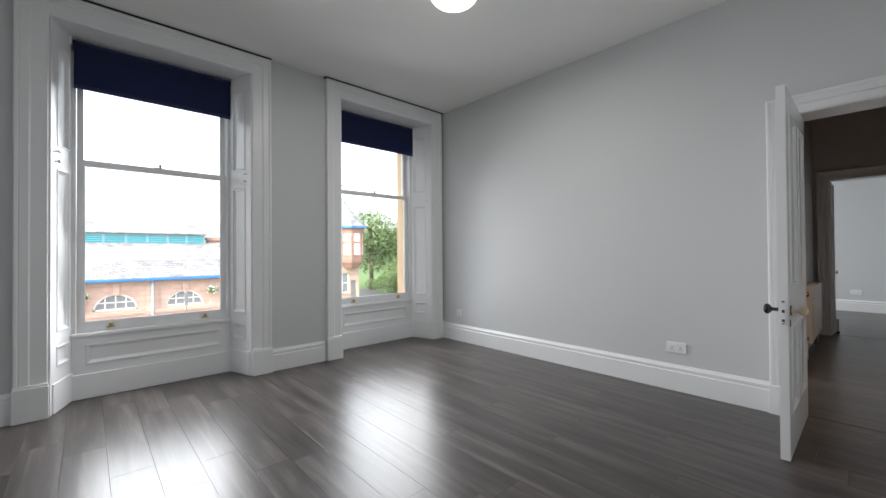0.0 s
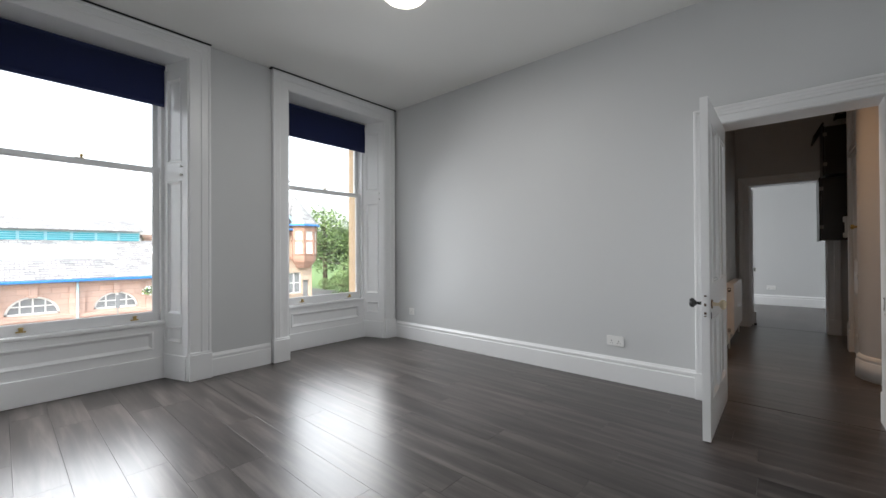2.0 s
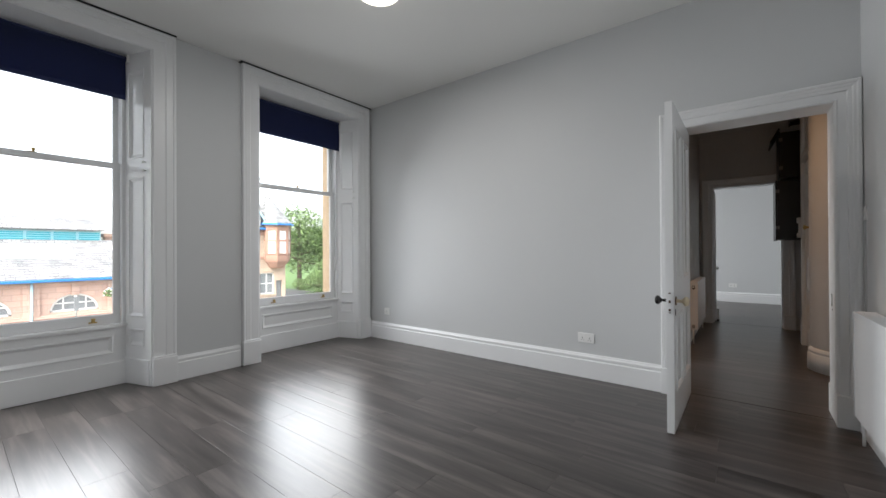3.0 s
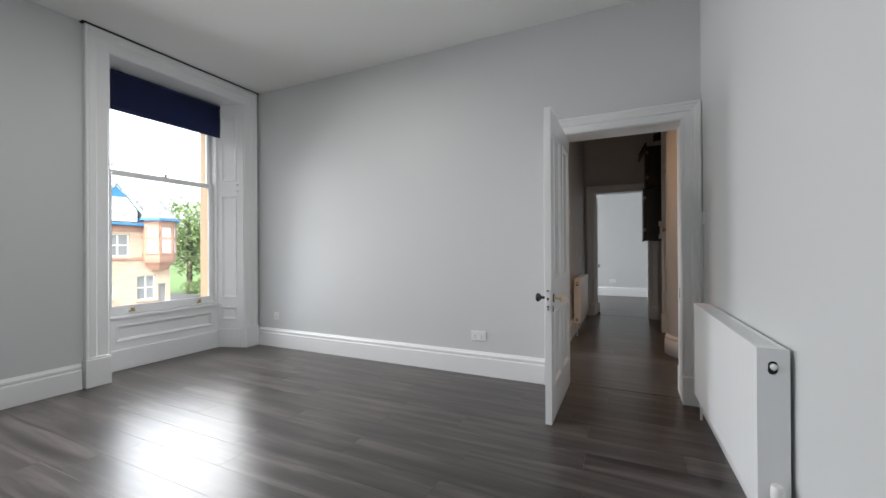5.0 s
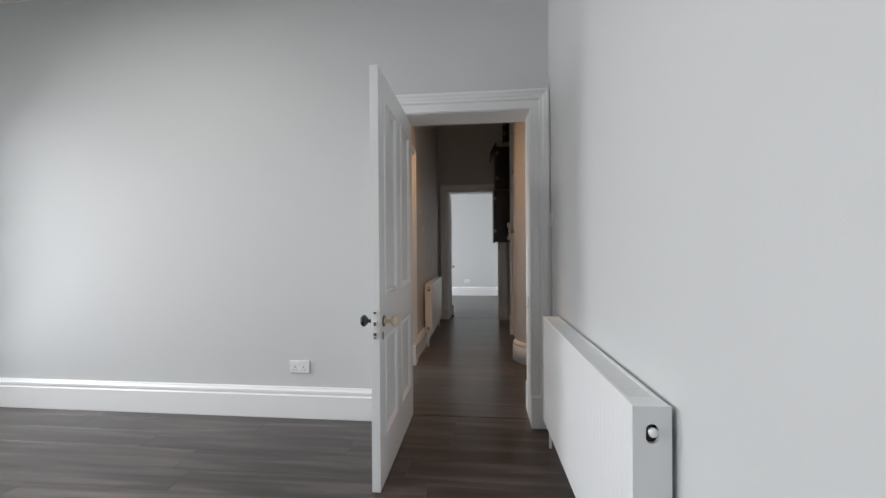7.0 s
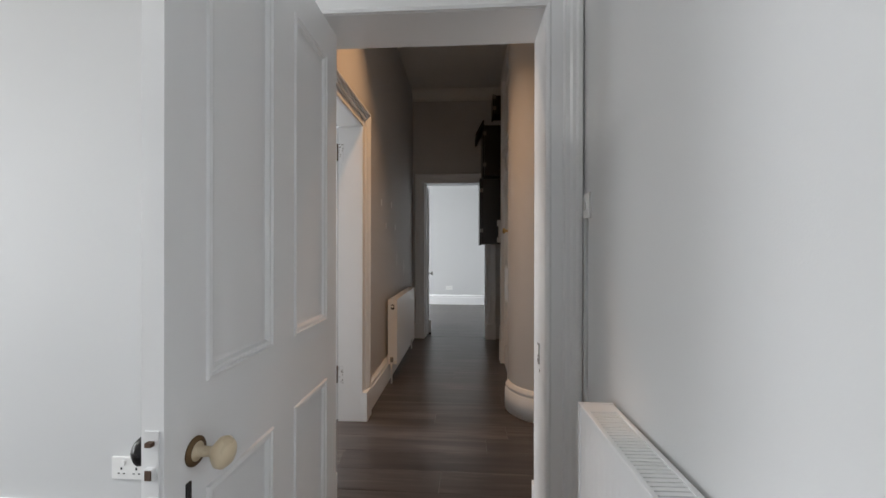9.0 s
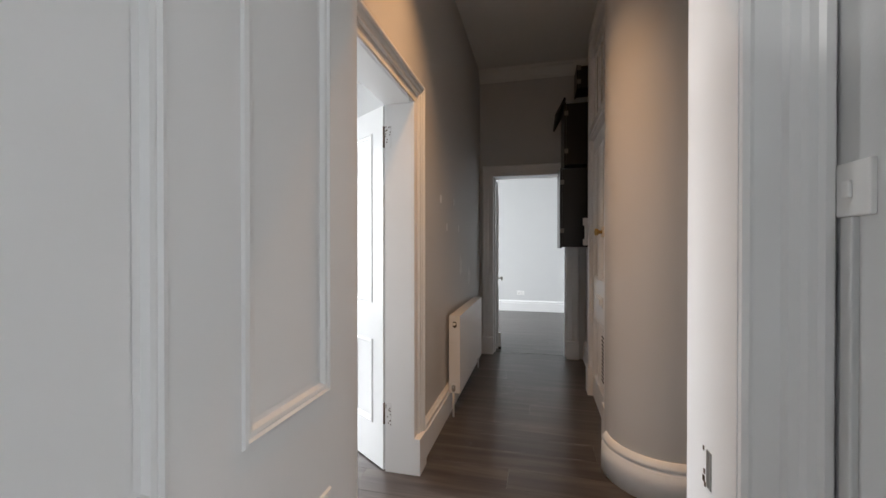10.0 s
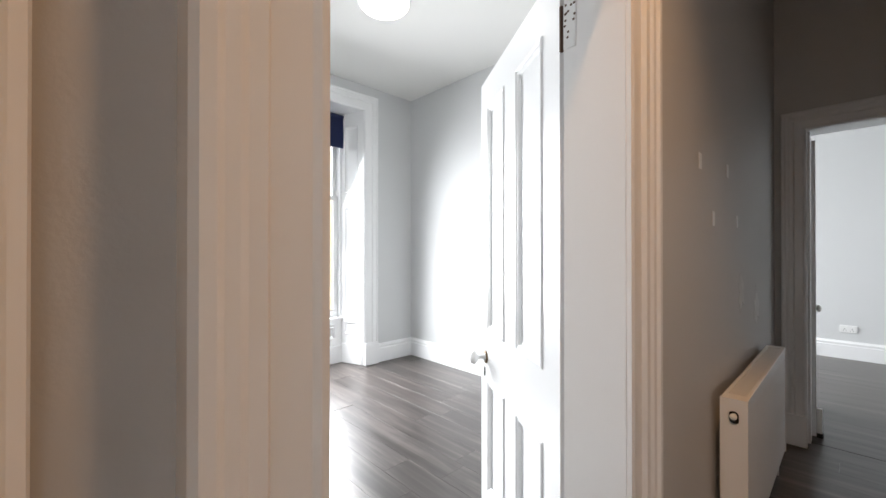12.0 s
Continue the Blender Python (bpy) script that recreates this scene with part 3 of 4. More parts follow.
    part("top_grille", bm, RADW, r)
    for x, trv in ((-0.035, False), (width + 0.03, True)):
        bm = turned(bmesh.new(), ((0.008, 0.0), (0.008, foot + 0.05)), Matrix.Translation((x, depth / 2, 0.001)), 12)
        part("pipe", bm, PLASTIC, r)
        bm = turned(bmesh.new(), ((0.013, 0), (0.015, 0.02), (0.013, 0.04)), Matrix.Translation((x, depth / 2, foot + 0.03)), 12)
        turned(bm, ((0.009, 0), (0.009, abs(0.04))), Matrix.Translation((x, depth / 2, foot + 0.052)) @ Matrix.Rotation(radians(-90 if trv else 90), 4, "Y"), 12)
        valve = part("valve", bm, STEEL, r, "chrome radiator valve")
        if trv:
            part("valve_head", turned(bmesh.new(), ((0.017, 0), (0.020, 0.01), (0.020, 0.05), (0.016, 0.065)), Matrix.Translation((x, depth / 2, foot + 0.072)), 16), PLASTIC, valve)
    for x in (0.15, width - 0.15):
        part("wall_bracket", boxed(x - 0.015, x + 0.015, depth, depth + 0.032, foot + 0.1, foot + height - 0.1), RADW, r)
    return r


radiator(pose(0.852, 3.44, 0, 0, 0, -88.7), 1.29, 0.612, 0.096, 0.175, "white double-panel radiator on the grey wall by the door")
radiator(pose(HL1 + 0.112, 5.84, 0, 0, 0, 90), 1.17, 0.59, 0.085, 0.165, "white panel radiator on the hall wall")
radiator(pose(0.955, 10.2, 0, 0, 0, -90), 1.3, 0.55, 0.075, 0.14, "white radiator on the far room's wall")

# ---- lamps ----
LAMP = glow_material("lit_opal_glass", (1.0, 0.93, 0.80), LAMP_GLOW)


def dome_light(m, label, mat):
    d = thing("ceiling_light", m, label, "ceiling light", "dome ceiling lights")
    part("base_plate", turned(bmesh.new(), ((0.185, 0), (0.185, -0.016), (0.16, -0.018)), steps=40), PLASTIC, d)
    part("shade", turned(bmesh.new(), ((0.172, -0.016), (0.170, -0.028), (0.155, -0.046), (0.12, -0.060), (0.07, -0.069), (0.0205, -0.072)), steps=40), mat, d, "lit opal glass dome")
    return d


dome_light(pose(-1.75, 2.14, 3.089), "round opal glass dome light lit on the ceiling", LAMP)
bulb = new("ceiling_light_lamp", bpy.data.lights.new("ceiling_light_lamp", "AREA"))
bulb.data.shape, bulb.data.size = "DISK", 0.32
bulb.data.energy = DOME_W
bulb.data.color = (1.0, 0.98, 0.95)
bulb.matrix_basis = pose(-1.75, 2.14, 3.005)
low = dome_light(pose(-2.08, 5.63, 3.04), "round opal bowl light hung below the second room's ceiling", LAMP)
part("stem", turned(bmesh.new(), ((0.05, 0.1585), (0.05, 0.14), (0.012, 0.13), (0.012, 0.0)), steps=16), STEEL, low)

spot = thing("downlight", pose(0.30, 4.72, 3.358), "small recessed warm downlight in the hall ceiling", "downlight")
part("rim", turned(bmesh.new(), ((0.048, 0), (0.048, -0.004), (0.040, -0.006), (0.040, 0.0)), steps=24), STEEL, spot)
part("bulb", turned(bmesh.new(), ((0.036, -0.001), (0.030, -0.004), (0.01, -0.005)), steps=20), glow_material("warm_bulb", (1.0, 0.62, 0.28), 1.0), spot)
hl = new("downlight_lamp", bpy.data.lights.new("downlight_lamp", "SPOT"))
hl.data.energy = HALL_W
hl.data.color = (1.0, 0.55, 0.25)
hl.data.spot_size = radians(96)
hl.data.spot_blend = 1.0
hl.data.shadow_soft_size = 0.06
hl.matrix_basis = look((0.30, 4.72, 3.34), (0.30, 4.72, 0))

# ---- meter cabinets in the hall ----
def cabinet(m, w, d, h, label):
    c = thing("meter_cabinet", m, label, "cabinet", "meter cabinets")
    part("body", boxed(0.022, w, 0, d, 0, h, 0.003), DARKBOX, c)
    door = part("door", boxed(0.0, 0.020, -0.01, d + 0.012, -0.012, h + 0.010, 0.003), DARKBOX, c)
    for z in (h * 0.18, h * 0.8):
        part("hinge", boxed(0.004, 0.040, -0.014, -0.010, z, z + 0.045, 0.001), PALEHINGE, door, "paint-splashed steel hinge")
    return c


cabinet(pose(0.675, 7.02, 1.275), 0.30, 0.53, 0.78, "black wooden meter cabinet hung on the hall wall")
upper = cabinet(pose(0.71, 6.98, 2.09), 0.27, 0.5, 0.60, "upper black meter cabinet with an overhanging lid")
bm = boxed(-0.17, 0.02, -0.03, 0.53, -0.010, 0.010, 0.004)
bmesh.ops.rotate(bm, verts=bm.verts, cent=(0, 0, 0), matrix=Matrix.Rotation(radians(-62), 3, "Y"))
bmesh.ops.translate(bm, verts=bm.verts, vec=(0.0, 0, 0.632))
part("lid", bm, DARKBOX, upper, "sloping hinged lid overhanging the front")
cabinet(pose(0.82, 6.90, 2.80), 0.16, 0.25, 0.21, "small black electric box high on the hall wall")

# ---- entrance door in the hall ----
def entrance_door():
    d = thing("door_entrance", pose(0.945, 6.49, 0, 0, 0, -90), "cream-white panelled entrance door with letter plate and fanlight", "door", kind="structure")
    w = 0.76
    panels = [(0.10, 0.345, 0.20, 0.70), (0.415, 0.66, 0.20, 0.70), (0.10, 0.345, 1.02, 2.05), (0.415, 0.66, 1.02, 2.05)]
    leaf = panelled(d, 0, w, 0.008, 2.17, 0.044, panels, 0.014, name="leaf", bead=0.034)
    bm = boxed(0.24, 0.52, -0.032, -0.020, 0.83, 0.905, 0.003)
    box(bm, 0.275, 0.485, -0.042, -0.031, 0.846, 0.890, 0.004)
    plate = part("letter_plate", bm, GLOSS, leaf, "painted letter plate with a raised flap")
    bm = boxed(w - 0.12, w - 0.005, -0.052, -0.022, 1.345, 1.415, 0.004)
    part("rim_lock", bm, CREAMK, leaf, "painted rim lock case")
    bm = turned(bmesh.new(), ((0.012, 0), (0.012, 0.02), (0.024, 0.03), (0.024, 0.045), (0.012, 0.05)), Matrix.Translation((w - 0.085, -0.052, 1.38)) @ Matrix.Rotation(radians(90), 4, "X"), 16)
    part("lock_knob", bm, BRASS, leaf, "dull brass latch knob")
    bm = boxed(0.44, 0.64, -0.018, -0.012, 0.26, 0.66, 0.002)
    vent = part("vent", bm, GLOSS, leaf, "slotted vent grille")
    for i in range(12):
        z = 0.29 + i * 0.029
        part("slot", boxed(0.455, 0.625, -0.021, -0.0175, z, z + 0.010), DARKGAP, vent)
    for z in (0.25, 1.1, 1.93):
        bm = boxed(-0.022, 0.012, -0.026, -0.021, z, z + 0.10, 0.001)
        part("hinge", bm, GLOSS, leaf)
    # frame, transom and fanlight
    for a, b in ((-0.13, -0.004), (w + 0.004, w + 0.28)):
        bm = boxed(a, b, -0.045, 0.04, 0.001, 3.0, 0.006)
        box(bm, a + 0.02, b - 0.02, -0.055, -0.044, 0.001, 3.0, 0.004)
        part("door_post", bm, GLOSS, d)
    bm = boxed(-0.004, w + 0.004, -0.050, 0.04, 2.18, 2.29, 0.008)
    box(bm, -0.004, w + 0.004, -0.062, -0.048, 2.20, 2.24, 0.006)
    part("transom", bm, GLOSS, d)
    bm = bmesh.new()
    holes = [(0.06 + i * 0.225, 0.245 + i * 0.225, 2.35, 2.86) for i in range(3)]
    for a, b, c, e in cells((-0.004, w + 0.004), (2.29, 2.95), holes):
        box(bm, a, b, -0.02, 0.02, c, e)
    fan = part("fanlight", bm, GLOSS, d)
    for a, b, c, e in holes:
        part("pane", boxed(a - 0.003, b + 0.003, -0.003, 0.003, c - 0.003, e + 0.003), FROST, fan, "frosted fanlight pane")
    part("head", boxed(-0.13, w + 0.28, -0.05, 0.04, 3.0, 3.12, 0.008), GLOSS, d)
    for a, b in ((-0.14, 0.002), (w - 0.002, w + 0.29)):
        part("plinth_block", boxed(a, b, -0.066, 0.03, 0.001, 0.24, 0.006), GLOSS, d)
    return d


FROST = material("frosted_pane", (0.42, 0.38, 0.33), 0.35, vary=0.06, scale=6)
entrance_door()
bm = boxed(0.875, 0.915, 6.66, 6.72, 1.30, 1.52, 0.012)
box(bm, 0.86, 0.90, 6.665, 6.715, 1.47, 1.54, 0.01)
box(bm, 0.86, 0.90, 6.665, 6.715, 1.29, 1.35, 0.01)
box(bm, 0.91, 0.99, 6.66, 6.72, 1.34, 1.48, 0.006)
tagged(part("entry_phone", bm, PLASTIC), "white door-entry handset on the hall wall", "intercom")

# moulding under the hall ceiling
def cornice(x0, y0, x1, y1, z):
    d = Vector((x1 - x0, y1 - y0, 0))
    n = Vector((-d.y, d.x, 0)).normalized()
    prof = ((0, 0), (0, -0.13), (0.012, -0.13), (0.018, -0.10), (0.05, -0.065), (0.075, -0.03), (0.105, -0.02), (0.11, 0))
    bm = bmesh.new()
    ends = [[bm.verts.new(Vector(p) + n * o + Vector((0, 0, z + h - 0.001))) for o, h in prof] for p in ((x0, y0, 0), (x1, y1, 0))]
    k = len(prof)
    for i in range(k):
        j = (i + 1) % k
        bm.faces.new((ends[0][i], ends[0][j], ends[1][j], ends[1][i]))
    bm.faces.new(ends[0])
    bm.faces.new(ends[1][::-1])
    tagged(part("cornice", bm, CEIL), "simple plaster cornice under the ceiling", "cornice", kind="structure")


cornice(0.99, FY0, HL1, FY0, 3.36)

# ---- sockets and switches ----
def socket(m, w, label, gangs):
    s = thing("wall_socket", m, label, "socket", "power sockets")
    plate = part("face_plate", boxed(-w / 2, w / 2, -0.010, 0.0, -0.043, 0.043, 0.003), PLASTIC, s)
    for g in range(gangs):
        x = (g - (gangs - 1) / 2) * 0.062
        bm = boxed(x - 0.003, x + 0.003, -0.0112, -0.0095, -0.006, 0.004)
        for dx in (-0.011, 0.011):
            box(bm, x + dx - 0.004, x + dx + 0.004, -0.0112, -0.0095, -0.022, -0.018)
        part("pin_holes", bm, DARKGAP, plate)
        part("rocker", boxed(x + 0.004, x + 0.016, -0.014, -0.009, 0.014, 0.032, 0.002), PLASTIC, plate)
    return s


socket(pose(-3.364, DY0, 0.366), 0.086, "single white plastic wall socket above the skirting", 1)
socket(pose(-0.787, DY0, 0.356), 0.146, "double white plastic wall socket above the skirting", 2)
socket(pose(0.12, FAR, 0.36), 0.146, "double white wall socket in the far room", 2)
sw = thing("light_switch", pose(RX - 0.009, 3.70, 1.37, 0, 0, 90), "white plastic light switch beside the door frame", "light switch")
plate = part("face_plate", boxed(-0.043, 0.043, 0.0, 0.010, -0.043, 0.043, 0.003), PLASTIC, sw)
part("rocker", boxed(-0.008, 0.008, 0.009, 0.015, -0.014, 0.014, 0.002), PLASTIC, plate)

bm = boxed(RX - 0.022, RX - 0.004, 3.688, 3.712, 0.22, 1.326, 0.003)
tagged(part("cable_trunking", bm, WALL), "slim painted cable trunking below the light switch", "cable trunking")

# filled screw holes on the hall wall
for y, z in ((5.69, 1.625), (6.13, 1.65), (5.88, 1.43), (6.33, 1.44)):
    bm = boxed(HL1 - 0.002, HL1 + 0.002, y - 0.017, y + 0.017, z - 0.028, z + 0.028)
    tagged(part("filler_patch", bm, PLASTIC), "small white patch of filler on the hall wall", "filler patch", "filler patches")

# pale rubbed smears of filler near the radiator
SMEAR = material("thin_filler", (0.70, 0.695, 0.69), 0.8, vary=0.2, scale=14, bump=0.05, grain=80)
rnd = random.Random(21)
for y, z, r in ((6.42, 1.10, 0.085), (6.86, 0.99, 0.10)):
    bm = bmesh.new()
    low, top = [], []
    for i in range(20):
        a = i * math.pi / 10
        k = r * rnd.uniform(0.55, 1.1)
        low.append(bm.verts.new((HL1 - 0.002, y + k * math.cos(a), z + 1.3 * k * math.sin(a))))
        top.append(bm.verts.new((HL1 + 0.002, y + 0.9 * k * math.cos(a), z + 1.17 * k * math.sin(a))))
    bm.faces.new(top)
    for i in range(20):
        bm.faces.new((low[i], low[(i + 1) % 20], top[(i + 1) % 20], top[i]))
    bmesh.ops.recalc_face_normals(bm, faces=bm.faces)
    tagged(part("filler_smear", bm, SMEAR), "thin pale smear of filler rubbed on the hall wall", "filler patch", "filler patches")

stop = thing("door_stop", pose(-0.006, 7.86, 0), "white door stop with a black rubber foot in the far doorway", "door stop")
part("stop_body", boxed(-0.014, 0.014, -0.018, 0.012, 0.028, 0.20, 0.005), PLASTIC, stop)
part("rubber_foot", boxed(-0.017, 0.020, -0.026, 0.016, 0.0, 0.029, 0.006), DARKGAP, stop, "black rubber foot")

# near-black strips for the shade in the crack between window heads and ceiling
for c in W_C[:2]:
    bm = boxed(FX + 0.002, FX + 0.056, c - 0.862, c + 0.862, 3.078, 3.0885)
    tagged(part("trim", bm, DARKGAP), "dark strip painted as the shade in the crack above the window head", "crack", kind="structure")

# ---- outside ----
RED = masonry("red_sandstone", (0.58, 0.40, 0.33), 0.7)
BUFF = masonry("buff_sandstone", (0.50, 0.39, 0.30), 0.75)
DEEPRED = masonry("deep_red_sandstone", (0.37, 0.22, 0.165), 0.7)
def slate_material():
    """Courses of slates that differ in tone, with dark joints."""
    m = bpy.data.materials.new("grey_slate")
    m.use_nodes = True
    n, l = m.node_tree.nodes, m.node_tree.links
    b = n["Principled BSDF"]
    b.inputs["Roughness"].default_value = 0.65
    tc, sep, com = n.new("ShaderNodeTexCoord"), n.new("ShaderNodeSeparateXYZ"), n.new("ShaderNodeCombineXYZ")
    l.new(tc.outputs["Object"], sep.inputs[0])
    l.new(sep.outputs["Y"], com.inputs["X"])
    l.new(sep.outputs["Z"], com.inputs["Y"])
    br = n.new("ShaderNodeTexBrick")
    br.inputs["Scale"].default_value = 1.0
    br.inputs["Brick Width"].default_value, br.inputs["Row Height"].default_value = 0.34, 0.13
    br.inputs["Mortar Size"].default_value = 0.012
    br.inputs["Color1"].default_value = (0.17, 0.17, 0.175, 1)
    br.inputs["Color2"].default_value = (0.32, 0.32, 0.32, 1)
    br.inputs["Mortar"].default_value = (0.045, 0.045, 0.05, 1)
    l.new(com.outputs[0], br.inputs["Vector"])
    ns = n.new("ShaderNodeTexNoise")
    ns.inputs["Scale"].default_value = 1.3
    ns.inputs["Detail"].default_value = 5
    l.new(tc.outputs["Object"], ns.inputs["Vector"])
    hv = n.new("ShaderNodeHueSaturation")
    mr = n.new("ShaderNodeMapRange")
    mr.inputs["To Min"].default_value, mr.inputs["To Max"].default_value = 0.55, 1.45
    l.new(ns.outputs["Fac"], mr.inputs["Value"])
    l.new(mr.outputs[0], hv.inputs["Value"])
    l.new(br.outputs["Color"], hv.inputs["Color"])
    l.new(hv.outputs[0], b.inputs["Base Color"])
    return m


def leaf_material():
    m = bpy.data.materials.new("green_leaves")
    m.use_nodes = True
    n, l = m.node_tree.nodes, m.node_tree.links
    b = n["Principled BSDF"]
    b.inputs["Roughness"].default_value = 0.6
    g = n.new("ShaderNodeNewGeometry")
    ramp = n.new("ShaderNodeValToRGB")
    e = ramp.color_ramp.elements
    e[0].color, e[1].color = (0.045, 0.085, 0.020, 1), (0.17, 0.25, 0.085, 1)
    l.new(g.outputs["Random Per Island"], ramp.inputs[0])
    l.new(ramp.outputs[0], b.inputs["Base Color"])
    return m


LEAF = leaf_material()
SLATE = slate_material()
ROOFW = material("pale_roof_glazing", (0.75, 0.76, 0.76), 0.4, vary=0.05, scale=2)
BLUE = material("blue_paint", (0.03, 0.19, 0.50), 0.5, vary=0.1, scale=3)
TEAL = material("turquoise_paint", (0.05, 0.36, 0.44), 0.5, vary=0.1, scale=3)
PALEBLUE = material("pale_blue_paint", (0.42, 0.62, 0.68), 0.6, vary=0.06, scale=3)
WHITEP = material("white_outdoor_paint", (0.8, 0.8, 0.78), 0.6, vary=0.05, scale=3)
DARKPANE = material("dark_window_pane", (0.24, 0.25, 0.26), 0.1, vary=0.2, scale=1, bump=0)
ASPHALT = material("asphalt", (0.055, 0.055, 0.057), 0.9, vary=0.2, scale=0.8, bump=0.3, grain=40)
PAVE = material("concrete_paving", (0.36, 0.35, 0.33), 0.9, vary=0.15, scale=1.0, bump=0.2, grain=15)
GRASS = material("grass", (0.07, 0.13, 0.03), 0.9, vary=0.35, scale=0.5, bump=0.4, grain=8)
BARK = material("bark", (0.10, 0.07, 0.05), 0.95, vary=0.3, scale=6, bump=0.4, grain=18)
GZ = -4.2
tagged(part("ground", boxed(-1500, 1500, -1500, 1500, GZ - 0.5, GZ), GRASS), "green grass ground reaching the horizon", "ground", kind="structure")
tagged(part("road", boxed(-24.5, -7.5, -300, 300, GZ - 0.1, GZ + 0.01), ASPHALT), "grey asphalt street in front of the flats", "road", kind="structure")
tagged(part("road_side", boxed(-120, -24.5, 22.5, 31.0, GZ - 0.1, GZ + 0.01), ASPHALT), "grey asphalt side street", "road", kind="structure")
tagged(part("pavement", boxed(-7.5, -4.32, -300, 300, GZ - 0.1, GZ + 0.13, 0.02), PAVE), "concrete pavement with a raised kerb below the flats", "pavement", kind="structure")
tagged(part("pavement_opposite", boxed(-27.98, -24.5, -300, 22.5, GZ - 0.1, GZ + 0.13, 0.02), PAVE), "concrete pavement with a raised kerb across the street", "pavement", kind="structure")


def arch_outline(r, rise, n=18):
    """Points of a flat-footed arch of half width r, from its right foot to its left."""
    return [(r * math.cos(a), rise * math.sin(a)) for a in [i * math.pi / n for i in range(n + 1)]]


def market_hall():
    """Low sandstone hall with arched windows, a slate roof and a louvred clerestory."""
    X, eave, pitch = -28.0, -0.27, 3.27
    h = thing("market_hall", pose(X, 0, GZ), "long red sandstone hall with arched windows and slate roof", "building")
    e = eave - GZ
    y0, y1 = -46.0, 10.3
    bays = [1.29 + (k - 14) * pitch for k in range(0, 17)]
    bays = [b for b in bays if y0 + 1 < b < y1 - 0.5]
    ring = arch_outline(0.98, 0.92)
    zs = -1.93 - GZ
    bm = bmesh.new()
    # wall face with an arched hole in each bay, sunk panels between plain piers
    def prism(poly, d0, d1):
        lo = [bm.verts.new((d0, p[0], p[1])) for p in poly]
        hi = [bm.verts.new((d1, p[0], p[1])) for p in poly]
        bm.faces.new(lo)
        bm.faces.new(hi[::-1])
        for i in range(len(poly)):
            j = (i + 1) % len(poly)
            bm.faces.new((lo[i], lo[j], hi[j], hi[i]))
    for b in bays:
        half = pitch / 2 - 0.30
        prism([(b - half, 0), (b + half, 0), (b + half, zs), (b - half, zs)], -0.10, -0.5)
        pts = [(b + x, zs + z) for x, z in ring]
        n = len(pts) - 1
        for (p, q) in zip(pts, pts[1:]):
            def edge(v):
                dx = (v[0] - b) / half
                return (v[0], e - 0.25)
            prism([p, q, (q[0], e - 0.25), (p[0], e - 0.25)], -0.10, -0.5)
        prism([(b + 0.98, zs), (b + half, zs), (b + half, e - 0.25), (b + 0.98, e - 0.25)], -0.10, -0.5)
        prism([(b - half, zs), (b - 0.98, zs), (b - 0.98, e - 0.25), (b - half, e - 0.25)], -0.10, -0.5)
    part("wall", bm, RED, h)
    for b in [bays[0] - pitch] + bays:
        part("pier", boxed(-0.5, 0.0, b + pitch / 2 - 0.30, b + pitch / 2 + 0.30, 0, e - 0.1), RED, h)
    bm = bmesh.new()
    box(bm, -0.5, 0.02, y0, bays[-1] + pitch / 2 + 0.3, e - 0.25, e)
    box(bm, -0.5, 0.06, y0, bays[-1] + pitch / 2 + 0.3, zs - 0.28, zs - 0.12)
    part("stone_band", bm, RED, h)
    for b in bays:
        key = part("keystone", boxed(-0.4, 0.03, b - 0.16, b + 0.16, zs + 0.86, e - 0.24, 0.02), RED, h)
        bm = bmesh.new()
        outer, inner = arch_outline(0.98, 0.92), arch_outline(0.88, 0.82)
        for i in range(len(outer) - 1):
            q = [outer[i], outer[i + 1], inner[i + 1], inner[i]]
            lo = [bm.verts.new((-0.20, b + y, zs + z)) for y, z in q]
            hi = [bm.verts.new((-0.30, b + y, zs + z)) for y, z in q]
            bm.faces.new(lo)
            bm.faces.new(hi)
            bm.faces.new((lo[0], lo[1], hi[1], hi[0]))
            bm.faces.new((lo[2], lo[3], hi[3], hi[2]))
        box(bm, -0.30, -0.20, b - 0.98, b + 0.98, zs, zs + 0.09)
        for y in (-0.45, 0.0, 0.45):
            box(bm, -0.29, -0.21, b + y - 0.03, b + y + 0.03, zs + 0.05, zs + 0.82 * math.sqrt(1 - (y / 0.9) ** 2))
        box(bm, -0.29, -0.21, b - 0.78, b + 0.78, zs + 0.40, zs + 0.46)
        win = part("window", bm, WHITEP, h, "white arched window")
        bm = bmesh.new()
        pts = [(b + y, zs + z) for y, z in arch_outline(0.95, 0.89)]
        lo = [bm.verts.new((-0.245, y, z)) for y, z in pts]
        hi = [bm.verts.new((-0.265, y, z)) for y, z in pts]
        bm.faces.new(lo)
        bm.faces.new(hi[::-1])
        for i in range(len(pts)):
            j = (i + 1) % len(pts)
            bm.faces.new((lo[i], lo[j], hi[j], hi[i]))
        part("pane", bm, DARKPANE, win)
    # roof planes
    def slope(xa, za, xb, zb, ya, yb, t=0.08):
        bm2 = bmesh.new()
        q = [(xa, ya, za), (xa, yb, za), (xb, yb, zb), (xb, ya, zb)]
        lo = [bm2.verts.new(p) for p in q]
        hi = [bm2.verts.new((p[0], p[1], p[2] + t)) for p in q]
        bm2.faces.new(lo)
        bm2.faces.new(hi)
        for i in range(4):
            j = (i + 1) % 4
            bm2.faces.new((lo[i], lo[j], hi[j], hi[i]))
        return bm2
    ye = bays[-1] + pitch / 2 + 0.3
    zc = 1.86 - GZ
    roof = part("roof", slope(0.28, e + 0.02, -4.2, zc, y0, ye), SLATE, h, "grey slate roof")
